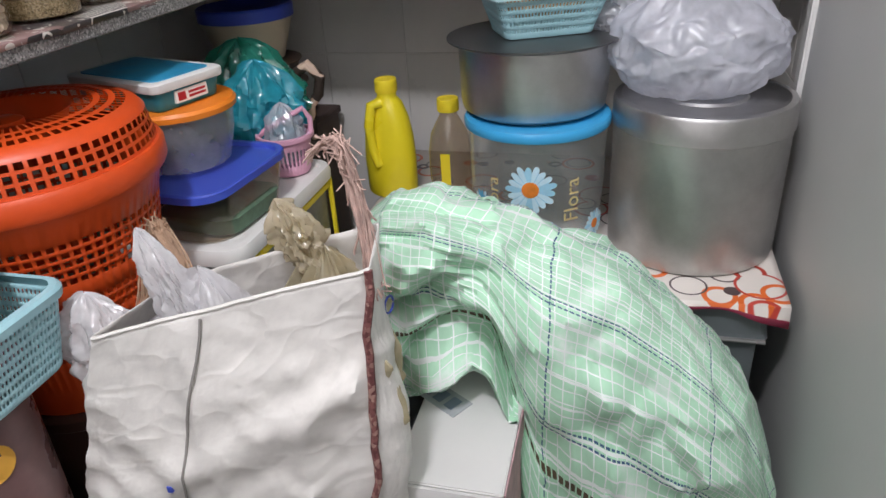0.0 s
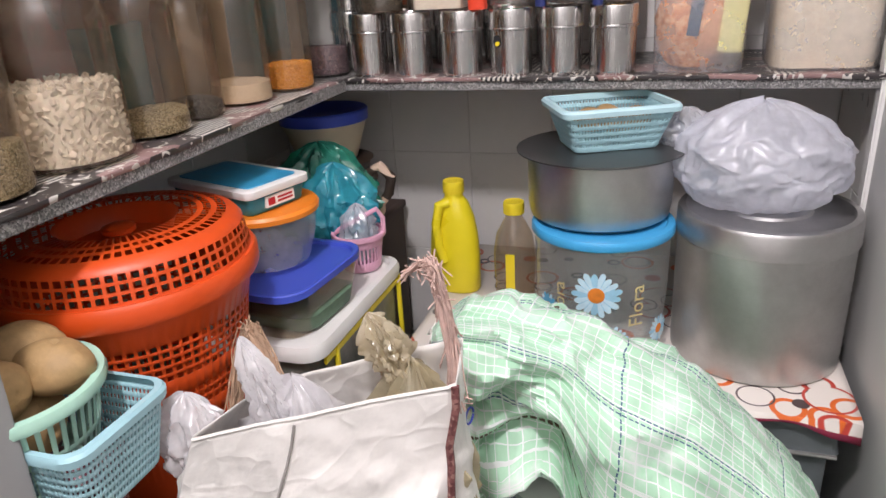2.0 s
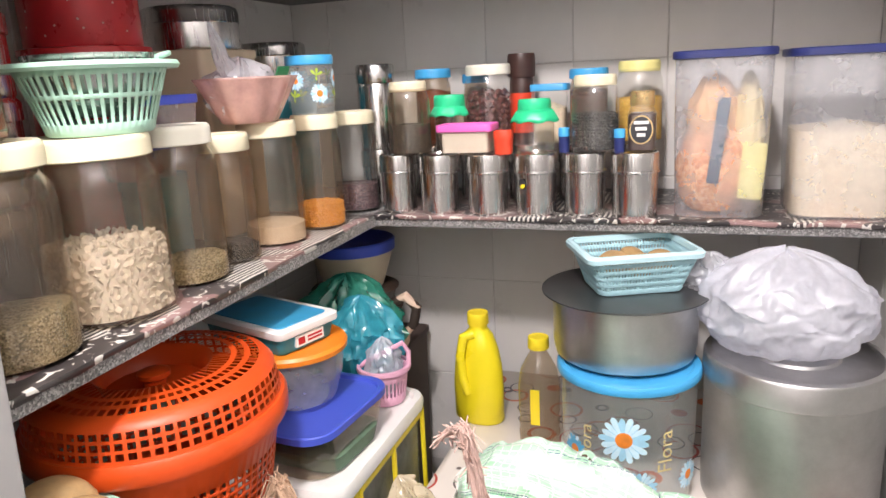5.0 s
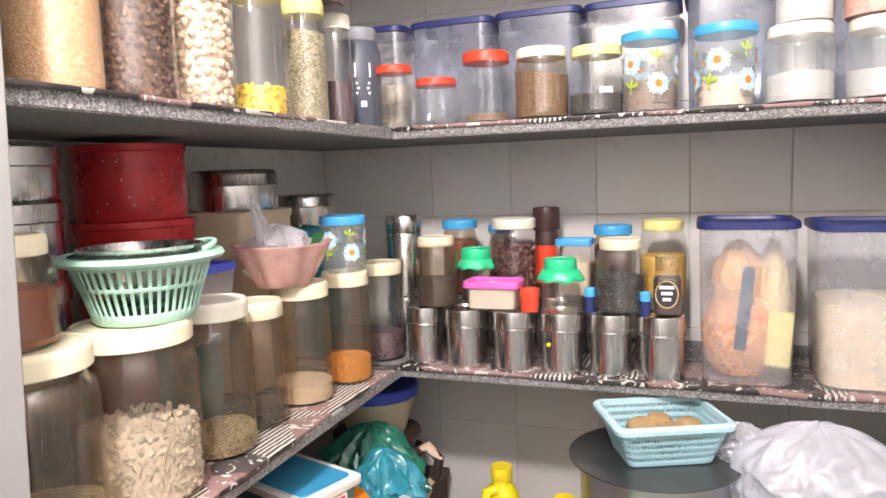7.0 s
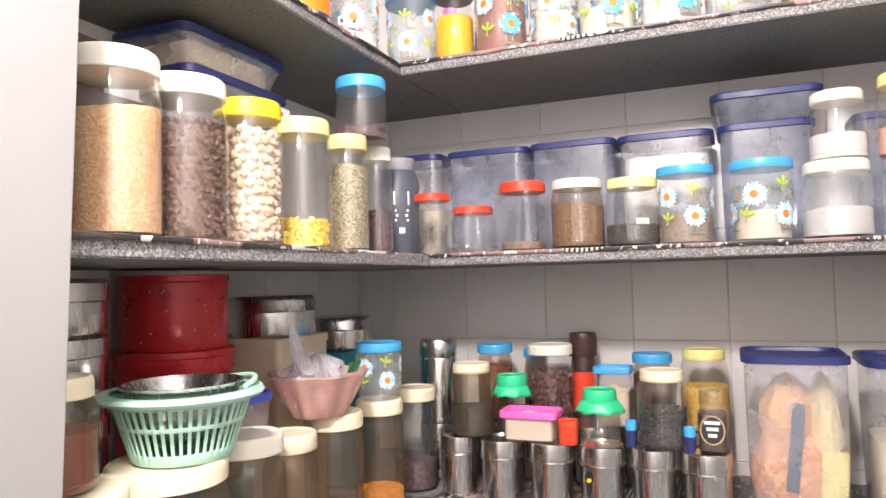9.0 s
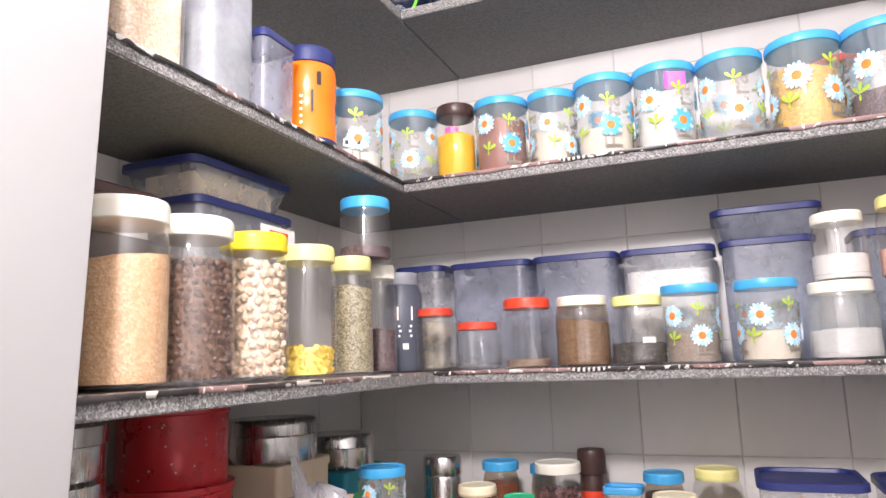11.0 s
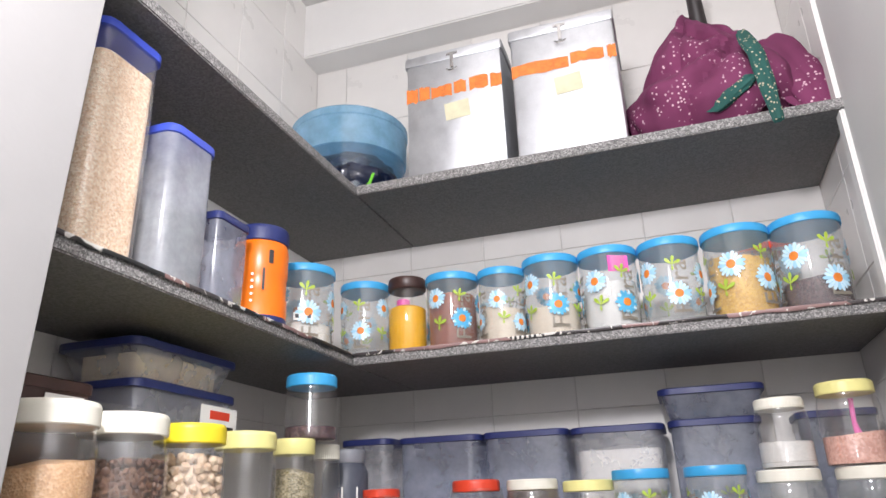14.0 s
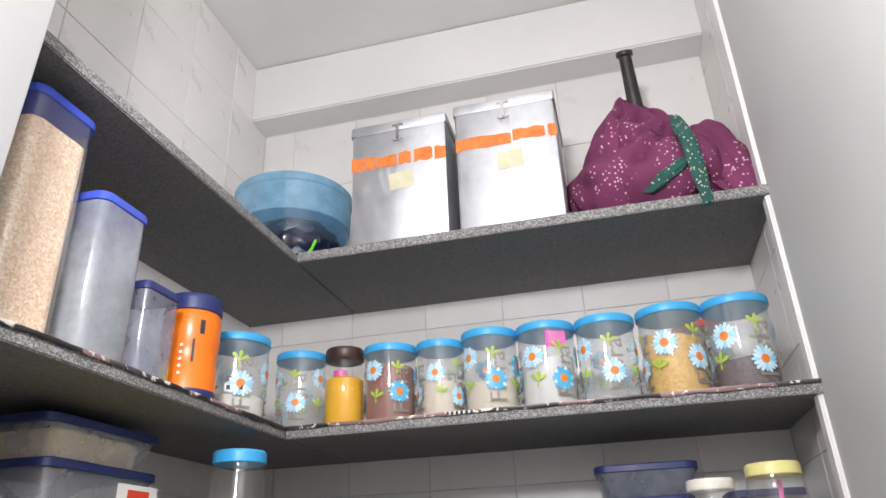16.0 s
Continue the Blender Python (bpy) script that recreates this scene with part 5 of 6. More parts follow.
thicken(part("sheet", bm, [rings_material(), solid("maroon_hem", (0.3, 0.03, 0.07), 0.4)], ps), 0.0008)
zt = 0.4725
dm = thing("steel_drum", 0.79, -0.07, zt, "large dull steel drum with flat lid", "drum")
part("drum_body", lathe([(0.135, 0), (0.139, 0.004), (0.14, 0.03), (0.1405, 0.225)], 64), DULL_STEEL, dm)
part("lid", lathe([(0.1425, 0.222), (0.144, 0.224), (0.1435, 0.228), (0.143, 0.262), (0.14, 0.267), (0.13, 0.268), (0.126, 0.265), (0.07, 0.264), (0.066, 0.268), (0.01, 0.269)], 64), DULL_STEEL, dm)
flora_jar(0.522, -0.09, zt, 0.119, 0.238, 0, "large frosted canister with blue lid and printed daisies", None, 0, 201, big=True, group="")
pt = thing("cooking_pot", 0.512, -0.06, zt + 0.2386, "wide dull aluminium pot with flat lid", "pot")
part("pot_body", lathe([(0.11, 0), (0.122, 0.008), (0.126, 0.03), (0.127, 0.118)], 64), DULL_STEEL, pt)
part("lid", lathe([(0.128, 0.116), (0.14, 0.118), (0.146, 0.121), (0.146, 0.1235), (0.13, 0.1255), (0.06, 0.127), (0.01, 0.128)], 64), solid("dark_plate", (0.2, 0.2, 0.2), 0.38, 0.9, 9, 0.25), pt)
ry = thing("basket", 0.524, -0.062, zt + 0.2386 + 0.1282, "aqua plastic basket tray with potatoes", "basket", turn=24)
ry.scale = (1.0, 1.0, 1.18)
q = lambda a, b, h: pierced_rect(a, b, 0.015, h, 110, 0.45)
rows = [q(0.072, 0.053, 0), q(0.074, 0.055, 0.003)] + [q(0.075 + 0.002 * k, 0.056 + 0.002 * k, 0.008 + 0.0052 * k) for k in range(10)]
thicken(part("basket_wall", lattice(rows, 110, {2, 4, 6, 8, 10}, 0), AQUA, ry), 0.0016)
part("rim", loft([rrect(0.092, 0.073, 0.016, 0.053), rrect(0.1, 0.081, 0.018, 0.0535), rrect(0.101, 0.082, 0.018, 0.06), rrect(0.098, 0.079, 0.018, 0.0635), rrect(0.091, 0.072, 0.016, 0.0635), rrect(0.0905, 0.0715, 0.016, 0.055)], False, False), solid("pale_aqua", (0.5, 0.74, 0.8), 0.4, 0, 10, 0.06), ry)
POTATO = solid("potato_skin", (0.42, 0.27, 0.12), 0.65, 0, 30, 0.3, 0.4, 150)


def potato(x, y, z, a, b, c, seed, turn):
    t = thing("potato", x, y, z, "brown raw potato in a plastic basket", "potato", "potatoes", turn=turn)
    bm = bmesh.new()
    bmesh.ops.create_icosphere(bm, subdivisions=4, radius=1)
    for v in bm.verts:
        d = v.co.copy()
        f = 1 + 0.12 * noise.noise(d * 1.1 + Vector((seed, 0, 0))) - 0.05 * max(0, noise.noise(d * 3.5 + Vector((0, seed, 0))) - 0.35) * 6
        v.co = (d.x * a * f, d.y * b * f, (d.z * f + 1) * c)
    part("potato_body", bm, POTATO, t)
    return t


for k, (dx, dy) in enumerate(((-0.035, 0.0), (0.01, -0.012), (0.04, 0.02), (-0.01, 0.03))):
    potato(0.53 + dx, -0.062 + dy, zt + 0.2386 + 0.1282 + 0.02, 0.03, 0.023, 0.021, k, 40 * k)
wb = thing("plastic_bag", 0.768, -0.06, zt + 0.27, "full white plastic bag on the steel drum", "bag", "plastic bags")
part("bag_body", crumpled(0.142, 0.108, 0.17, 11.7, 5, 0.1, 70, 180), clear("milky_polythene", (0.9, 0.92, 0.95), 0.8, (0.84, 0.85, 0.92), 0.34), wb)
part("bag_ear", moved(crumpled(0.05, 0.04, 0.07, 3.3, 6, 0.3, knot=False), Matrix.Translation((-0.115, 0.02, 0.085))), POLY, wb)
yb = thing("detergent_bottle", 0.192, 0.075, zt, "bright yellow plastic bottle with moulded handle", "bottle", turn=-15)
part("bottle_body", loft([[(x + sx * cc, sy * ss, h) for cc, ss in ((math.cos(2 * math.pi * i / 40), math.sin(2 * math.pi * i / 40)) for i in range(40))] for x, sx, sy, h in ((0, 0.054, 0.036, 0), (0, 0.058, 0.04, 0.005), (0, 0.059, 0.041, 0.08), (0.001, 0.055, 0.039, 0.13), (0.004, 0.044, 0.034, 0.17), (0.004, 0.031, 0.028, 0.2), (0.004, 0.02, 0.02, 0.212), (0.004, 0.02, 0.02, 0.222))]), YELLOW_BOTTLE, yb)
part("handle", tube_mesh([(0.004, -0.022, 0.205), (-0.012, -0.036, 0.2), (-0.016, -0.045, 0.16), (-0.012, -0.045, 0.11), (-0.004, -0.037, 0.075)], [0.012, 0.011, 0.01, 0.01, 0.012], 12), YELLOW_BOTTLE, yb)
part("cap", moved(ribbed_lid(0.023, 0.026, 30), Matrix.Translation((0.004, 0, 0.222))), YELLOW, yb)
cb = thing("water_bottle", 0.342, 0.0, zt, "empty clear plastic bottle with yellow cap", "bottle")
part("bottle_body", lathe([(0.034, 0), (0.04, 0.005), (0.042, 0.03), (0.039, 0.04), (0.042, 0.05), (0.039, 0.062), (0.042, 0.075), (0.042, 0.13), (0.036, 0.165), (0.022, 0.192), (0.017, 0.2), (0.017, 0.21)], 40, True, False), JAR_DUSTY, cb)
part("cap", moved(ribbed_lid(0.021, 0.024, 30), Matrix.Translation((0, 0, 0.208))), YELLOW, cb)
part("yellow_label", bend(slab(-0.009, -0.0012, 0.06, 0.009, 0, 0.135), 0.0425), YELLOW, cb, "narrow bright yellow label", smooth=False)

# storage tub and what is piled on its lid
sb = thing("storage_bin", 0.015, -0.262, 0, "large translucent storage bin with white lid and yellow clips", "storage bin")
part("bin_body", loft([rrect(0.088, 0.165, 0.03, 0), rrect(0.092, 0.17, 0.03, 0.01), rrect(0.102, 0.18, 0.03, 0.58)]), clear("grey_bin", (0.75, 0.77, 0.72), 0.6, (0.5, 0.52, 0.46), 0.25), sb)
part("lid", loft([rrect(0.106, 0.184, 0.034, 0.572), rrect(0.113, 0.192, 0.038, 0.574), rrect(0.115, 0.194, 0.04, 0.59), rrect(0.111, 0.19, 0.038, 0.6), rrect(0.1, 0.178, 0.034, 0.601), rrect(0.096, 0.174, 0.034, 0.594)]), WHITE, sb)
for dy in (-0.12, 0.02, 0.165):
    part("clip", slab(0.103, dy - 0.004, 0.36, 0.111, dy + 0.006, 0.575, 0.002), YELLOW, sb, "yellow plastic clip")
part("yellow_edge", slab(0.1035, -0.16, 0.555, 0.109, 0.165, 0.569, 0.002), YELLOW, sb, "yellow rim band")
zb = 0.597
bx = tub(0.03, -0.325, zb, 0.078, 0.118, 0.088, "clear food box with royal blue lid", JAR_DUSTY, BLUE, None, 0, c=0.045, turn=-5, name="food_box", taper=0.84)
part("filling", loft([rrect(0.07, 0.075, 0.03, 0.004), rrect(0.075, 0.08, 0.03, 0.03), rrect(0.06, 0.06, 0.03, 0.04)]), solid("green_contents", (0.12, 0.2, 0.13), 0.6, 0, 40, 0.4), bx)
ow = thing("food_bowl", -0.02, -0.312, zb + 0.088, "round clear bowl with orange lid", "bowl")
part("bowl_body", lathe([(0.06, 0), (0.068, 0.004), (0.082, 0.05), (0.087, 0.092)], 48, True, False), FROST, ow)
part("lid", lathe([(0.088, 0.09), (0.093, 0.091), (0.094, 0.099), (0.09, 0.104), (0.07, 0.105), (0.01, 0.105)], 48), solid("orange_lid", (0.85, 0.24, 0.02), 0.38, 0, 9, 0.1), ow)
tx = thing("ice_cream_box", -0.066, -0.306, zb + 0.1935, "teal and white food box with printed lid", "box", turn=-17)
part("box_body", loft([rrect(0.092, 0.056, 0.012, 0), rrect(0.095, 0.058, 0.012, 0.003), rrect(0.1, 0.063, 0.012, 0.034)]), TEAL, tx)
part("lid", loft([rrect(0.105, 0.067, 0.014, 0.03), rrect(0.106, 0.068, 0.014, 0.032), rrect(0.106, 0.068, 0.014, 0.042), rrect(0.103, 0.065, 0.014, 0.044), rrect(0.097, 0.06, 0.012, 0.0435)]), WHITE, tx)
part("lid_print", loft([rrect(0.09, 0.053, 0.01, 0.0437), rrect(0.09, 0.053, 0.01, 0.0452)]), AZURE, tx, "bright blue printed lid panel")
lb = bmesh.new()
slab(0.0955, -0.03, 0.008, 0.1015, 0.03, 0.026, 0, lb)
tag = part("paper_label", lb, PAPER_WHITE, tx, "white code label", smooth=False)
lb = bmesh.new()
slab(0.1012, -0.026, 0.011, 0.102, -0.012, 0.023, 0, lb)
for k in range(2):
    slab(0.1012, -0.006, 0.012 + 0.006 * k, 0.102, 0.026, 0.0155 + 0.006 * k, 0, lb)
part("printed_bars", lb, WINE, tag, "dark red printed bars", smooth=False)
cn = box_lidded(-0.175, 0.13, 0, 0.165, 0.19, 0.59, "dark brown carton in the corner under pans", solid("dark_carton", (0.1, 0.07, 0.05), 0.8), solid("dark_carton_top", (0.09, 0.06, 0.05), 0.8), name="carton")
gb = thing("plastic_bag", -0.065, -0.015, 0.592, "crumpled green and blue plastic bag", "bag", "plastic bags")
part("bag_body", crumpled(0.108, 0.1, 0.225, 21.2, 9, 0.32, 44, 120), clear("green_polythene", (0.45, 0.8, 0.68), 0.55, (0.08, 0.5, 0.37), 0.12), gb)
part("blue_packet", moved(crumpled(0.09, 0.07, 0.19, 5.2, 7, 0.3, 40, 100), Matrix.Translation((0.06, -0.06, 0.01))), clear("blue_polythene", (0.4, 0.75, 0.9), 0.75, (0.07, 0.56, 0.7), 0.12), gb)
pk = thing("basket", 0.06, -0.125, zb, "small pink plastic basket with slotted side", "basket", turn=10)
ring = lambda r, h: pierced_circle(r, h, 34, 0.45)
thicken(part("basket_wall", lattice([ring(0.036, 0), ring(0.039, 0.004), ring(0.041, 0.02), ring(0.045, 0.05), ring(0.046, 0.058), ring(0.048, 0.07)], 34, {2}, 0), ROSE, pk), 0.002)
part("rim", lathe([(0.047, 0.068), (0.053, 0.067), (0.054, 0.071), (0.053, 0.076), (0.047, 0.076)], 40, False, False), ROSE, pk)
part("handle", tube_mesh([(-0.05, -0.005, 0.07), (-0.03, -0.01, 0.085), (0.01, -0.005, 0.105), (0.04, 0.0, 0.12), (0.05, 0.005, 0.1), (0.05, 0.0, 0.075)], 0.005), ROSE, pk)
part("packet", moved(crumpled(0.036, 0.036, 0.11, 8.8, 6, 0.25), Matrix.Translation((0, 0, 0.02))), POLY, pk, "clear crumpled packet inside")
bwl = thing("basin", -0.125, 0.14, 0.592, "stacked dark pans under a beige basin with blue rim", "basin")
for k, (r, h0) in enumerate(((0.1, 0), (0.105, 0.05), (0.098, 0.1))):
    part("pan", lathe([(r * 0.75, h0), (r * 0.9, h0 + 0.01), (r, h0 + 0.045), (r * 1.06, h0 + 0.047), (r * 1.06, h0 + 0.049), (r * 0.9, h0 + 0.049)], 48), solid("dark_pan", (0.05, 0.03, 0.02), 0.4), bwl)
part("basin_wall", lathe([(0.06, 0.15), (0.068, 0.154), (0.09, 0.22), (0.096, 0.24)], 48, True, False), BEIGE, bwl)
part("blue_rim", lathe([(0.094, 0.238), (0.1, 0.24), (0.101, 0.262), (0.097, 0.266), (0.085, 0.262), (0.06, 0.25)], 48), BLUE, bwl, "dark blue inner bowl")
sc = thing("cloth_strap", 0.055, 0.06, 0.592, "black and tan striped cloth strap", "strap")
bm = tube_mesh([(-0.07, 0.02, 0.01), (-0.06, 0, 0.1), (-0.048, 0, 0.142), (-0.018, 0, 0.158), (0.006, 0, 0.134), (0.0, -0.005, 0.1), (-0.02, -0.005, 0.075), (-0.03, 0.01, 0.0)], [0.01, 0.011, 0.012, 0.012, 0.012, 0.011, 0.009, 0.008], 10)
part("strap_body", bm, speckle("striped_cloth", [(0.2, (0.02, 0.015, 0.012)), (0.55, (0.05, 0.03, 0.02)), (0.6, (0.6, 0.42, 0.3)), (0.9, (0.65, 0.5, 0.4))], 22, 0.8, 0.2), sc)

# the orange basket, its stand, and the small baskets before it
bk = thing("bucket", -0.075, -0.575, 0, "dark brown plastic bucket under the basket", "bucket")
part("bucket_body", lathe([(0.09, 0), (0.095, 0.005), (0.115, 0.435), (0.12, 0.44), (0.12, 0.455), (0.11, 0.457)], 40), solid("dark_bucket", (0.07, 0.035, 0.025), 0.5), bk)
og = thing("laundry_basket", -0.075, -0.575, 0.4575, "round orange plastic basket with pierced side and lid", "basket")
CELLS = 72
ring = lambda r, h: pierced_circle(r, h, CELLS, 0.34)
rows = [ring(0.1, 0), ring(0.108, 0.004), ring(0.114, 0.04)]
z0, r0 = 0.095, 0.116
for band in range(3):
    for k in range(3 if band < 2 else 5):
        rows += [ring(r0 + 0.18 * (z0 - 0.055), z0), ring(r0 + 0.18 * (z0 + 0.0085 - 0.055), z0 + 0.0085)]
        z0 += 0.0125
    z0 += 0.02 if band < 2 else 0.01
holes = {k for k in range(3, len(rows) - 1, 2)}
rows += [ring(0.163, 0.3), ring(0.166, 0.32)]
thicken(part("basket_wall", lattice(rows, CELLS, holes, 0), ORANGE, og), 0.0022)
part("rim", lathe([(0.166, 0.306), (0.173, 0.307), (0.176, 0.313), (0.176, 0.332), (0.172, 0.338), (0.16, 0.338)], 72, False, False), ORANGE, og)
lrow = [pierced_circle(0.168, 0.336, CELLS, 0.34)]
for k in range(3):
    lrow += [pierced_circle(0.167 - 0.002 * k, 0.342 + 0.0125 * k, CELLS, 0.34), pierced_circle(0.166 - 0.002 * k, 0.3505 + 0.0125 * k, CELLS, 0.34)]
lrow += [pierced_circle(0.155, 0.384, CELLS, 0.34), pierced_circle(0.142, 0.389, CELLS, 0.34), pierced_circle(0.13, 0.391, CELLS, 0.34), pierced_circle(0.122, 0.392, CELLS, 0.34), pierced_circle(0.112, 0.3925, CELLS, 0.34), pierced_circle(0.104, 0.393, CELLS, 0.34), pierced_circle(0.08, 0.393, CELLS, 0.34), pierced_circle(0.076, 0.39, CELLS, 0.34), pierced_circle(0.066, 0.364, CELLS, 0.34), pierced_circle(0.02, 0.362, CELLS, 0.34)]
ld = lattice(lrow[::-1], CELLS, {len(lrow) - 2 - k for k in (1, 3, 5, 8, 10, 12)}, 0)
part("lid", ld, ORANGE, og, "pierced orange lid")
part("knob", lathe([(0.015, 0.361), (0.016, 0.372), (0.022, 0.376), (0.022, 0.383), (0.012, 0.387)], 24), ORANGE, og)
pu = thing("patterned_tub", -0.006, -0.818, 0, "purple-brown translucent tub with yellow printed patch", "tub")
part("tub_body", lathe([(0.05, 0), (0.055, 0.005), (0.064, 0.59), (0.066, 0.624)], 48), solid("purple_tub", (0.2, 0.115, 0.11), 0.3, 0, 12, 0.3), pu)
patch = bmesh.new()
flat_disc(patch, 0, 0.56, 0.03, 0.026, 0, 28, -0.0006)
part("yellow_patch", moved(bend(patch, 0.0645), Matrix.Rotation(radians(52), 4, "Z")), solid("mango_print", (0.75, 0.4, 0.06), 0.4), pu, "yellow printed patch", smooth=False)
bb = thing("basket", -0.004, -0.806, 0.6245, "rectangular aqua plastic mesh basket", "basket", "aqua baskets")
q = lambda a, b, h: pierced_rect(a, b, 0.02, h, 120, 0.42)
rows = [q(0.088, 0.056, 0), q(0.09, 0.058, 0.003)] + [q(0.091 + 0.0009 * k, 0.059 + 0.0009 * k, 0.01 + 0.0055 * k) for k in range(15)]
thicken(part("basket_wall", lattice(rows, 120, {2, 4, 6, 8, 10, 12, 14}, 0), AQUA, bb), 0.0018)
part("rim", loft([rrect(0.102, 0.07, 0.022, 0.084), rrect(0.109, 0.075, 0.024, 0.085), rrect(0.11, 0.076, 0.024, 0.094), rrect(0.107, 0.074, 0.024, 0.098), rrect(0.1, 0.068, 0.022, 0.098)], False, False), AQUA, bb)
for k, (dx, dy) in enumerate(((0.05, 0.01), (0.0, -0.02), (-0.05, 0.01), (0.055, -0.03))):
    o = thing("onion", -0.004 + dx, -0.806 + dy, 0.628, "dark red onion in the aqua basket", "onion", "onions")
    part("onion_body", lathe([(0.004, 0), (0.02, 0.006), (0.028, 0.02), (0.026, 0.034), (0.012, 0.044), (0.004, 0.052)], 24), solid("onion_skin", (0.12, 0.03, 0.05), 0.4, 0, 40, 0.3), o)
mi = thing("basket", -0.026, -0.828, 0.64, "round mint plastic basket full of potatoes", "basket", "mint baskets")
ring = lambda r, h: pierced_circle(r, h, 44, 0.42)
thicken(part("basket_wall", lattice([ring(0.0621, 0.0000), ring(0.0655, 0.0034), ring(0.0713, 0.0184), ring(0.0805, 0.0552), ring(0.0822, 0.0621), ring(0.0885, 0.0989), ring(0.0897, 0.1081)], 44, {2, 4}, 0), MINT, mi), 0.002)
part("rim", lathe([(0.0885, 0.1058), (0.0978, 0.1046), (0.1000, 0.1104), (0.0978, 0.1184), (0.0885, 0.1184)], 48, False, False), MINT, mi)
for k, (dx, dy, dz, s) in enumerate(((0.034, 0.03, 0.084, 1.1), (0.012, -0.036, 0.08, 1.25), (-0.035, -0.02, 0.078, 1.2), (-0.015, 0.038, 0.086, 1.2), (0.0, 0.0, 0.02, 1.4))):
    potato(-0.026 + 1.1 * dx, -0.828 + 1.1 * dy, 0.64 + 1.12 * dz, 0.04 * s, 0.031 * s, 0.029 * s, 10 + k, 70 * k)

# sacks and the carton on the floor
def woven(name, base, rib, dark_lines=False):
    """Woven plastic tape: fine weave relief, thin checks along the sheet."""
    m, t, b = graph(name)
    uv = t.nodes.new("ShaderNodeUVMap")
    nz = node(t, "ShaderNodeTexNoise", Scale=16.0, Detail=6.0, Roughness=0.65)
    wv = node(t, "ShaderNodeTexBrick", Scale=260.0, Mortar_Size=0.02, Brick_Width=0.5, Row_Height=0.25)
    t.links.new(uv.outputs["UV"], nz.inputs["Vector"]), t.links.new(uv.outputs["UV"], wv.inputs["Vector"])
    col = ramp(t, nz.outputs["Fac"], [(0.3, shade(base, 0.82)), (0.55, base), (0.75, rib)])
    sep = t.nodes.new("ShaderNodeSeparateXYZ")
    t.links.new(uv.outputs["UV"], sep.inputs[0])

    def lines(axis, period, width, colour, col, phase=0.0, dash=0.0):
        mu = t.nodes.new("ShaderNodeMath")
        mu.operation = "MULTIPLY_ADD"
        mu.inputs[1].default_value, mu.inputs[2].default_value = 1 / period, phase
        fr = t.nodes.new("ShaderNodeMath")
        fr.operation = "FRACT"
        lt = t.nodes.new("ShaderNodeMath")
        lt.operation = "LESS_THAN"
        lt.inputs[1].default_value = width / period
        t.links.new(sep.outputs[axis], mu.inputs[0]), t.links.new(mu.outputs[0], fr.inputs[0]), t.links.new(fr.outputs[0], lt.inputs[0])
        fac = lt.outputs[0]
        if dash:
            m2, f2, l2, mm = (t.nodes.new("ShaderNodeMath") for _ in range(4))
            m2.operation, f2.operation, l2.operation, mm.operation = "MULTIPLY", "FRACT", "LESS_THAN", "MULTIPLY"
            m2.inputs[1].default_value, l2.inputs[1].default_value = 1 / dash, 0.72
            t.links.new(sep.outputs[1 - axis], m2.inputs[0]), t.links.new(m2.outputs[0], f2.inputs[0]), t.links.new(f2.outputs[0], l2.inputs[0])
            t.links.new(fac, mm.inputs[0]), t.links.new(l2.outputs[0], mm.inputs[1])
            fac = mm.outputs[0]
        mx = t.nodes.new("ShaderNodeMixRGB")
        mx.inputs[2].default_value = (*colour, 1)
        t.links.new(fac, mx.inputs[0]), t.links.new(col, mx.inputs[1])
        return mx.outputs[0]
    if dark_lines:
        col = lines(0, 0.0105, 0.0012, (0.86, 0.91, 0.88), col)
        col = lines(1, 0.0125, 0.0013, (0.86, 0.91, 0.88), col, 0.3)
        col = lines(0, 0.023, 0.0022, (0.84, 0.9, 0.86), col, 0.5)
        for phase in (0.1, 0.15):
            col = lines(0, 0.11, 0.0016, (0.05, 0.12, 0.22), col, phase, 0.006)
        col = lines(1, 0.19, 0.0016, (0.05, 0.12, 0.22), col, 0.4, 0.006)
        col = lines(0, 0.33, 0.0045, (0.09, 0.065, 0.03), col, 0.62, 0.007)
    t.links.new(col, b.inputs["Base Color"])
    b.inputs["Roughness"].default_value = 0.42
    bp = node(t, "ShaderNodeBump", Strength=0.25, Distance=0.001)
    b2 = node(t, "ShaderNodeBump", Strength=0.5, Distance=0.005)
    warp = node(t, "ShaderNodeTexNoise", Scale=7.0, Detail=3.0)
    mixv = t.nodes.new("ShaderNodeMixRGB")
    mixv.inputs[0].default_value = 0.12
    facet = node(t, "ShaderNodeTexVoronoi", Scale=24.0)
    facet.feature = "DISTANCE_TO_EDGE"
    b3 = node(t, "ShaderNodeBump", Strength=0.2, Distance=0.004)
    t.links.new(uv.outputs["UV"], warp.inputs["Vector"]), t.links.new(uv.outputs["UV"], mixv.inputs[1])
    t.links.new(warp.outputs["Color"], mixv.inputs[2]), t.links.new(mixv.outputs[0], facet.inputs["Vector"])
    t.links.new(ramp(t, facet.outputs["Distance"], [(0.0, (1, 1, 1)), (0.13, (0.25, 0.25, 0.25)), (0.5, (0, 0, 0))]), b3.inputs["Height"])
    t.links.new(b3.outputs["Normal"], b2.inputs["Normal"])
    t.links.new(wv.outputs["Fac"], bp.inputs["Height"])
    t.links.new(nz.outputs["Fac"], b2.inputs["Height"])
    t.links.new(b2.outputs["Normal"], bp.inputs["Normal"])
    t.links.new(bp.outputs["Normal"], b.inputs["Normal"])
    return m


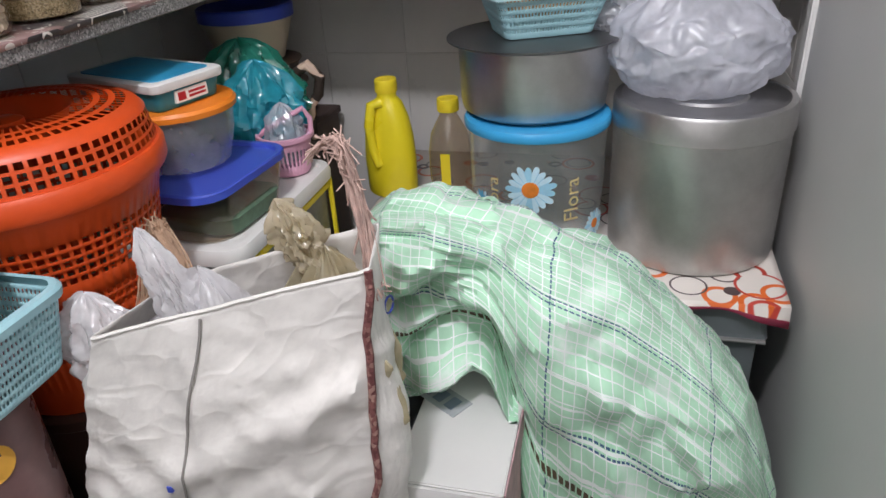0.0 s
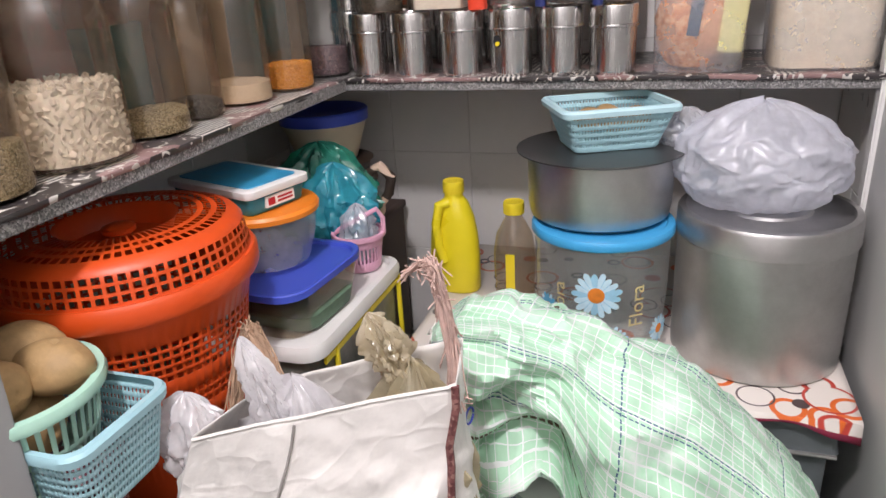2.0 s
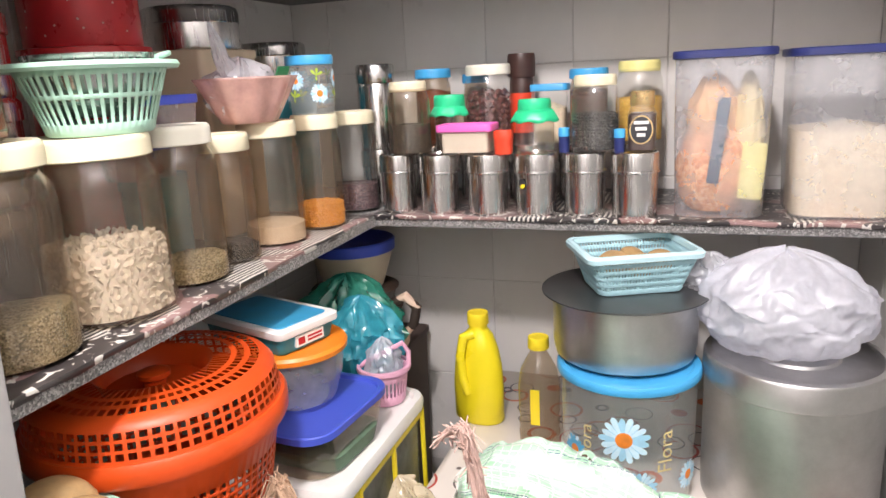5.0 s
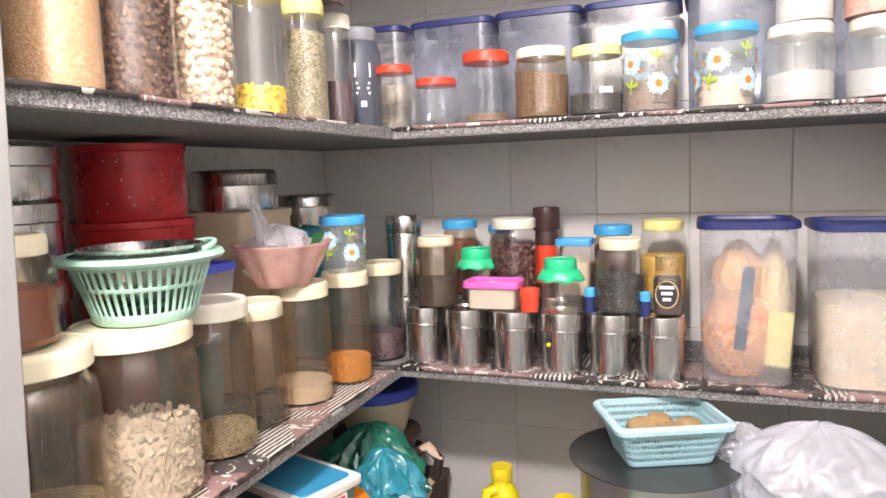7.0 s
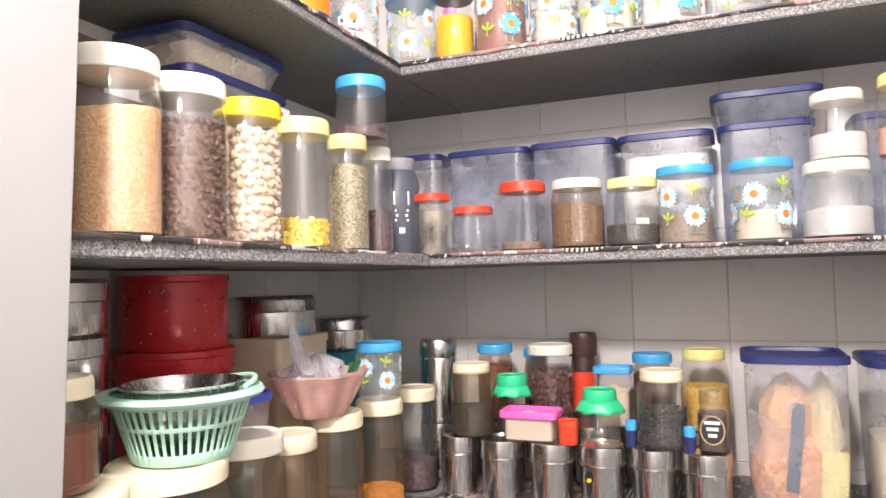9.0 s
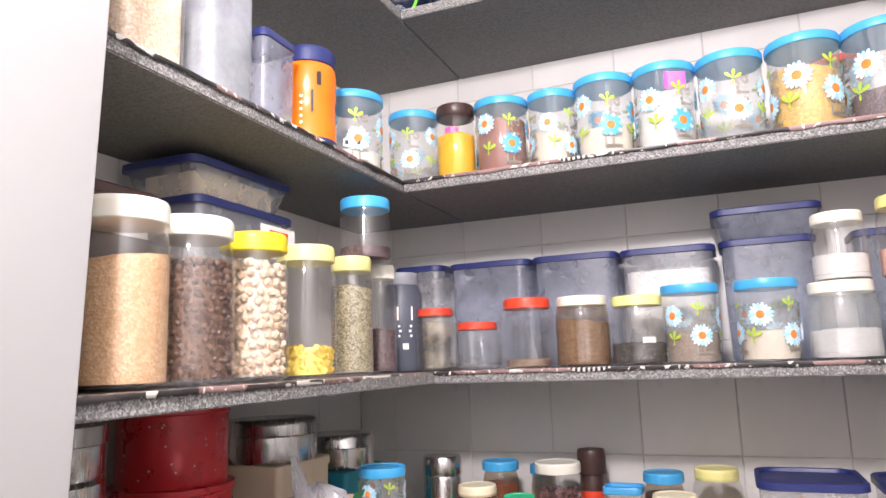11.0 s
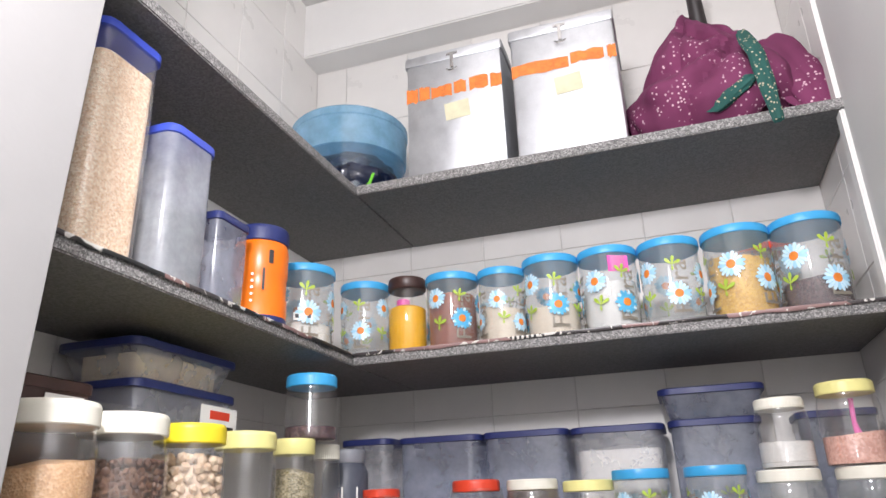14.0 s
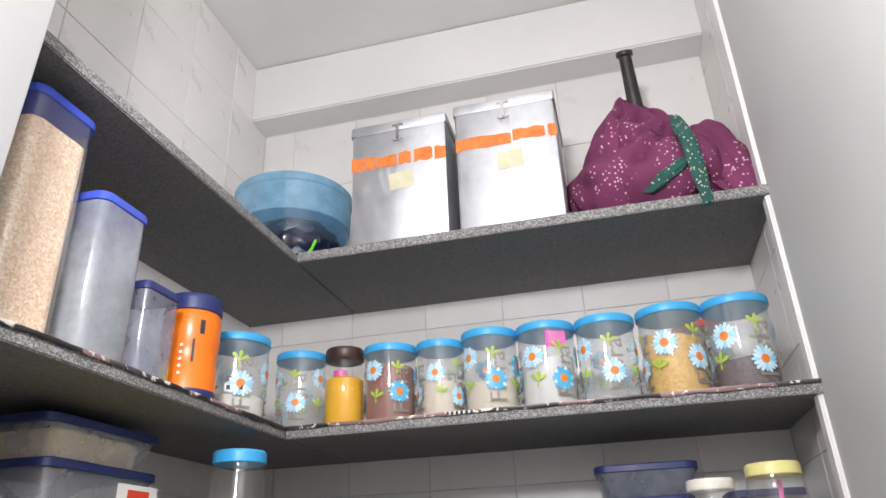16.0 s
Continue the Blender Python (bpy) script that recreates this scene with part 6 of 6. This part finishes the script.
def sheet_skin(grid, su, sv, wrap):
    """Quads over a grid of places, with lengths along the sheet as its map."""
    bm = bmesh.new()
    lay = bm.loops.layers.uv.new("UVMap")
    vs = [[bm.verts.new(p) for p in r] for r in grid]
    n, m = len(vs), len(vs[0])
    for i in range(n - 1):
        for j in range(m if wrap else m - 1):
            k = (j + 1) % m
            f = bm.faces.new((vs[i][j], vs[i][k], vs[i + 1][k], vs[i + 1][j]))
            for l, (a, c) in zip(f.loops, ((i, j), (i, j + 1), (i + 1, j + 1), (i + 1, j))):
                l[lay].uv = (c * su, a * sv)
    return bm


sk = thing("woven_sack", 0, 0, 0, "open white woven plastic sack holding smaller bags", "sack")
TOPC = [(0.155, -0.775, 0.682), (0.432, -0.70, 0.742), (0.42, -0.63, 0.758), (0.19, -0.665, 0.69)]
BOTC = [(0.045, -0.775, 0), (0.36, -0.74, 0), (0.378, -0.63, 0), (0.06, -0.67, 0)]
grid = []
per = 44


def crease(v, seed):
    """Sharp ridges along the zero lines of a noise."""
    return max(0.0, 1 - 7 * abs(noise.noise(v + Vector((seed, seed * 0.7, 0)))))


for i in range(91):
    u = i / 90
    row = []
    for c in range(4):
        for k in range(per):
            f = k / per
            tp = Vector(TOPC[c]).lerp(Vector(TOPC[(c + 1) % 4]), f)
            bt = Vector(BOTC[c]).lerp(Vector(BOTC[(c + 1) % 4]), f)
            p = bt.lerp(tp, u)
            p.x -= 0.05 * math.sin(math.pi * u) * (1 - f if c == 0 else (f if c == 2 else (0 if c == 1 else 1)))
            out = Vector((0, -1, 0)) if c == 0 else (Vector((1, 0, 0)) if c == 1 else (Vector((0, 1, 0)) if c == 2 else Vector((-1, 0, 0))))
            bulge = 0.03 * math.sin(math.pi * f) * math.sin(math.pi * min(1, (1 - u) * 2.2) * 0.5)
            w = 0.007 * noise.noise(Vector((p.x * 7, p.z * 7, c * 3.0))) + 0.004 * abs(noise.noise(Vector((p.x * 14 + p.z * 9, p.z * 8, c)))) + 0.002 * abs(noise.noise(Vector((p.x * 36, p.z * 30, c))))
            w += 0.012 * math.exp(-((p.z - 0.49 - 0.55 * (p.x - 0.2)) / 0.03) ** 2) if c == 0 else 0
            w += (0.008 * crease(Vector((p.x * 3 + p.z * 4.5, p.z * 2 - p.x * 6, c)), 3.1) + 0.004 * crease(Vector((p.x * 8 - p.z * 3, p.z * 7, c)), 9.4) + 0.0045 * crease(Vector((p.x * 14, p.z * 11 + p.x * 6, c)), 5.5)) * min(1, (1 - u) * 6 + 0.15)
            row.append(p + out * (bulge + w))
    grid.append(row)
white_weave = woven("white_weave", (0.84, 0.81, 0.765), (0.88, 0.86, 0.82))
thicken(part("sack_body", sheet_skin(grid, 0.006, 0.008, True), white_weave, sk), 0.0008)
edge = [grid[90 - 3 * k][per] + Vector((0.002 * math.sin(k * 1.3), -0.003, 0)) for k in range(31)]
part("side_seam", tube_mesh(edge, 0.0045, 6), speckle("maroon_binding", [(0.3, (0.13, 0.04, 0.04)), (0.6, (0.25, 0.1, 0.09)), (0.8, (0.4, 0.24, 0.2))], 200, 0.8, 0.4), sk, "maroon stitched binding")
fs = [grid[89 - 3 * k][18] + Vector((0.002 * math.sin(k * 0.9), -0.0012, 0)) for k in range(22)]
part("front_seam", tube_mesh(fs, 0.0016, 6), solid("seam_shadow_thread", (0.3, 0.28, 0.26), 0.8), sk, "grey stitched seam")
part("hem", tube_mesh([grid[90][k] for k in range(per + 1)], 0.0022, 6), white_weave, sk)
def fibres(path, count, spread, seed, loose):
    """Thin fibres laid along a path, their ends working loose."""
    bm, rnd = bmesh.new(), random.Random(seed)
    pts = [Vector(p) for p in path]
    for k in range(count):
        a0, a1 = sorted((rnd.uniform(-0.2, 0.6), rnd.uniform(0.4, 1.2)))
        off, out = Vector((rnd.uniform(-1, 1), rnd.uniform(-1, 1), rnd.uniform(-0.5, 0.5))) * spread, []
        for i in range(7):
            u = min(1, max(0, a0 + (a1 - a0) * i / 6)) * (len(pts) - 1)
            n = min(int(u), len(pts) - 2)
            wob = Vector((rnd.uniform(-1, 1), rnd.uniform(-1, 1), rnd.uniform(-1, 1))) * (loose if i in (0, 6) else 0.0016)
            out.append(pts[n].lerp(pts[n + 1], u - n) + off + wob)
        tube_mesh(out, 0.0009, 4, bm)
    return bm


bm = fibres([(0.428, -0.672, 0.70), (0.418, -0.662, 0.749), (0.416, -0.66, 0.781), (0.409, -0.66, 0.817), (0.404, -0.66, 0.85), (0.398, -0.66, 0.861), (0.386, -0.66, 0.857), (0.376, -0.66, 0.844)], 90, 0.006, 8, 0.012)
fr = part("frayed_handle", bm, solid("pink_fibre", (0.6, 0.42, 0.36), 0.8, 0, 60, 0.3), sk, "frayed pinkish fibre strands")
fr["kind"] = "stuff"
ls = part("frayed_strap", fibres([(0.115, -0.655, 0.58), (0.108, -0.64, 0.63), (0.112, -0.625, 0.68), (0.134, -0.615, 0.735), (0.142, -0.615, 0.72), (0.158, -0.62, 0.70), (0.17, -0.63, 0.66)], 80, 0.008, 18, 0.008), solid("tan_fibre", (0.5, 0.33, 0.22), 0.8, 0, 60, 0.3), sk, "frayed tan fibre strap")
ls["kind"] = "stuff"
bm = bmesh.new()
tube_mesh([(0.437, -0.69, 0.68), (0.441, -0.675, 0.65), (0.445, -0.665, 0.635)], 0.0014, 5, bm)
tube_mesh([(0.445, -0.67, 0.66), (0.44, -0.68, 0.645), (0.443, -0.66, 0.615)], 0.0014, 5, bm)
tube_mesh([(0.446 + 0.002 * math.cos(a), -0.655 + 0.009 * math.cos(a), 0.672 + 0.01 * math.sin(a)) for a in (k * 0.6 for k in range(11))], 0.0013, 5, bm)
part("pen_scrawl", moved(bm, Matrix.Translation((-0.014, 0, 0))), solid("blue_ink", (0.03, 0.05, 0.35), 0.5), sk, "blue pen scrawl")
ink = grid[62][16]
part("ink_mark", slab(ink.x - 0.003, ink.y - 0.0035, ink.z, ink.x + 0.003, ink.y + 0.002, ink.z + 0.008), BLUE, sk, "small blue mark", smooth=False)
WHITE_POLY = clear("white_polythene", (0.93, 0.93, 0.95), 0.75, (0.92, 0.91, 0.92), 0.2)
w1 = thing("plastic_bag", 0.24, -0.70, 0.42, "thin white carrier bag with black print", "bag", "plastic bags")
part("bag_body", crumpled(0.088, 0.052, 0.30, 31.0, 11, 0.34, 60, 150), WHITE_POLY, w1)
part("bag_fold", moved(crumpled(0.05, 0.03, 0.12, 23.0, 7, 0.3, 40, 90), Matrix.Translation((-0.135, -0.02, 0.155))), WHITE_POLY, w1)
part("bag_ear", moved(crumpled(0.022, 0.016, 0.14, 13.0, 5, 0.5, 40, 90), Matrix.Translation((0.0, -0.02, 0.225)) @ Matrix.Rotation(radians(-18), 4, "Y")), WHITE_POLY, w1)
w2 = thing("plastic_bag", 0.37, -0.662, 0.45, "knotted cream plastic bag in the sack", "bag", "plastic bags")
part("bag_body", crumpled(0.06, 0.045, 0.29, 41.0, 12, 0.42, 60, 150), clear("cream_polythene", (0.92, 0.88, 0.75), 0.72, (0.62, 0.55, 0.38), 0.2), w2)
part("knot", moved(crumpled(0.022, 0.02, 0.085, 17.0, 7, 0.55, 40, 90), Matrix.Translation((-0.012, 0.0, 0.265)) @ Matrix.Rotation(radians(-24), 4, "Y")), clear("cream_knot", (0.92, 0.88, 0.75), 0.75, (0.66, 0.58, 0.42), 0.2), w2)

ct = thing("cardboard_carton", 0.515, -0.53, 0, "white cardboard carton with open flap", "carton")
CARD = solid("white_card", (0.75, 0.74, 0.72), 0.6, 0, 6, 0.05)
part("carton_body", slab(-0.11, -0.115, 0, 0.035, 0.125, 0.395, 0.002), CARD, ct, smooth=False)
part("flap", moved(slab(-0.108, -0.002, -0.085, 0.035, 0.002, 0, 0.001), Matrix.Translation((0, -0.119, 0.394)) @ Matrix.Rotation(radians(-8), 4, "X")), CARD, ct, smooth=False)
part("side_print", slab(0.0355, -0.11, 0.25, 0.0375, 0.12, 0.39), solid("pink_print", (0.6, 0.38, 0.4), 0.6, 0, 40, 0.3), ct, "pinkish printed side", smooth=False)
fm = thing("plastic_strip", 0.41, -0.466, 0.3965, "clear plastic strip with grey printed bars", "strip", turn=-33)
film_sheet = part("strip_film", slab(-0.07, -0.02, 0, 0.07, 0.02, 0.0012), clear("film", (0.9, 0.92, 0.95), 0.6, (0.82, 0.84, 0.86), 0.1), fm, smooth=False)
for k in range(5):
    part("printed_bar", slab(-0.055 + 0.024 * k, -0.012, 0.0014, -0.039 + 0.024 * k, 0.012, 0.002), solid("grey_print_%d" % k, (0.2, 0.24, 0.3), 0.5), film_sheet, smooth=False)

gs = thing("woven_sack", 0, 0, 0, "slumped green and white checked woven plastic sack", "sack")
prof = [(0.3, 0.632, 0.02), (0.32, 0.655, 0.06), (0.36, 0.685, 0.09), (0.42, 0.688, 0.105), (0.52, 0.662, 0.115), (0.6, 0.632, 0.12), (0.68, 0.6, 0.125), (0.755, 0.545, 0.125), (0.81, 0.49, 0.12), (0.85, 0.435, 0.11), (0.885, 0.36, 0.09), (0.915, 0.26, 0.06), (0.925, 0.2, 0.02)]
grid = []
N = 140
for i in range(N + 1):
    u = i / N * (len(prof) - 1)
    k = min(int(u), len(prof) - 2)
    f = u - k
    x, zt2, hd = (prof[k][j] + f * (prof[k + 1][j] - prof[k][j]) for j in range(3))
    s = min(1, max(0, (x - 0.5) / 0.09))
    zb2 = (0.4 + 0.03 * math.sin(x * 30)) * (1 - s * s * (3 - 2 * s)) + 0.002
    row = []
    for j in range(120):
        a = 2 * math.pi * j / 120
        cy, cz = math.cos(a), math.sin(a)
        cy = math.copysign(abs(cy) ** 0.75, cy)
        cz = math.copysign(abs(cz) ** 0.8, cz)
        d = Vector((x * 5.5, cy * 1.1, cz * 1.6))
        soft = 1 - 0.45 * min(1, max(0, (x - 0.55) / 0.12))
        fo = soft * (0.045 * (abs(noise.noise(d * 1.2)) - 0.22) + 0.03 * (abs(noise.noise(d * 2.5 + Vector((5, 2, 1)))) - 0.18) + 0.008 * (abs(noise.noise(d * 5.5)) - 0.15) + 0.002 * noise.noise(d * 11))
        gather = max(0, 1 - max(0, x - 0.36) / 0.28)
        fo += 0.03 * gather * (abs(math.sin(4.5 * a + 7 * x + 3 * noise.noise(d * 0.9))) - 0.55)
        fo += 0.012 * soft * crease(d * 0.8, 2.2) + 0.008 * soft * crease(d * 1.6, 6.1) + 0.004 * crease(Vector((d.x * 3, d.y * 2 + d.z * 2, d.z)), 1.4) - 0.006
        mid, hz = (zt2 + zb2) / 2, (zt2 - zb2) / 2
        pinch = 1 - 0.5 * math.exp(-((x - 0.5) / 0.1) ** 2 - ((cz + 0.15) / 0.35) ** 2) if cy < 0 else 1
        row.append((x + fo * 0.4, -0.405 + cy * (hd + fo * 1.4) * pinch, max(0.001 if s > 0.5 else 0.397, mid + cz * (hz + fo * 0.5))))
    grid.append(row)
thicken(part("sack_body", sheet_skin(grid, 0.0075, 0.0054, True), woven("green_weave", (0.5, 0.81, 0.58), (0.88, 0.94, 0.9), True), gs), 0.0008)

part("mouth_hem", tube_mesh([grid[2][j % 120] for j in range(121)], 0.0022, 5), white_weave, gs, "stitched edge of the sack mouth")

# ---- wall tiles ----
def tile_field(wall, u_edges, origin, ux, n, skip_top=2.82):
    """Glazed tiles, each a slab with a softened edge, standing 3 mm proud of the joints."""
    meshes = {}
    for a, b in zip(u_edges, u_edges[1:]):
        for c, d in zip(ROWS_Z, ROWS_Z[1:]):
            w, h = round(b - a - 0.002, 4), round(d - c - 0.002, 4)
            if w < 0.01:
                continue
            if (w, h) not in meshes:
                bm = bmesh.new()
                q = [[(sx * (w / 2 - e), y, sz * (h / 2 - e)) for sx, sz in ((-1, -1), (1, -1), (1, 1), (-1, 1))] for e, y in ((0, 0.0029), (0, 0.0012), (0.001, 0))]
                loft(q, True, True, bm)
                me = bpy.data.meshes.new("tile")
                bm.to_mesh(me)
                bm.free()
                me.materials.append(TILE)
                meshes[(w, h)] = me
            ob = new("tile", meshes[(w, h)])
            ob.parent = wall
            ob.matrix_basis = Matrix.Translation(Vector(origin) + Vector(ux) * ((a + b) / 2) + Vector((0, 0, (c + d) / 2))) @ Matrix.Rotation(n, 4, "Z")


tile_field(wall_back, [LEFT] + COLS + [RIGHT], (0, BACK, 0), (1, 0, 0), 0)
tile_field(wall_left, [JAMB + 0.002, -0.8635, -0.66, -0.457, -0.2535, -0.05, 0.1535, BACK], (LEFT, 0, 0), (0, 1, 0), radians(90))
tile_field(wall_right, [0.031, 0.155, BACK], (RIGHT, 0, 0), (0, 1, 0), radians(-90))
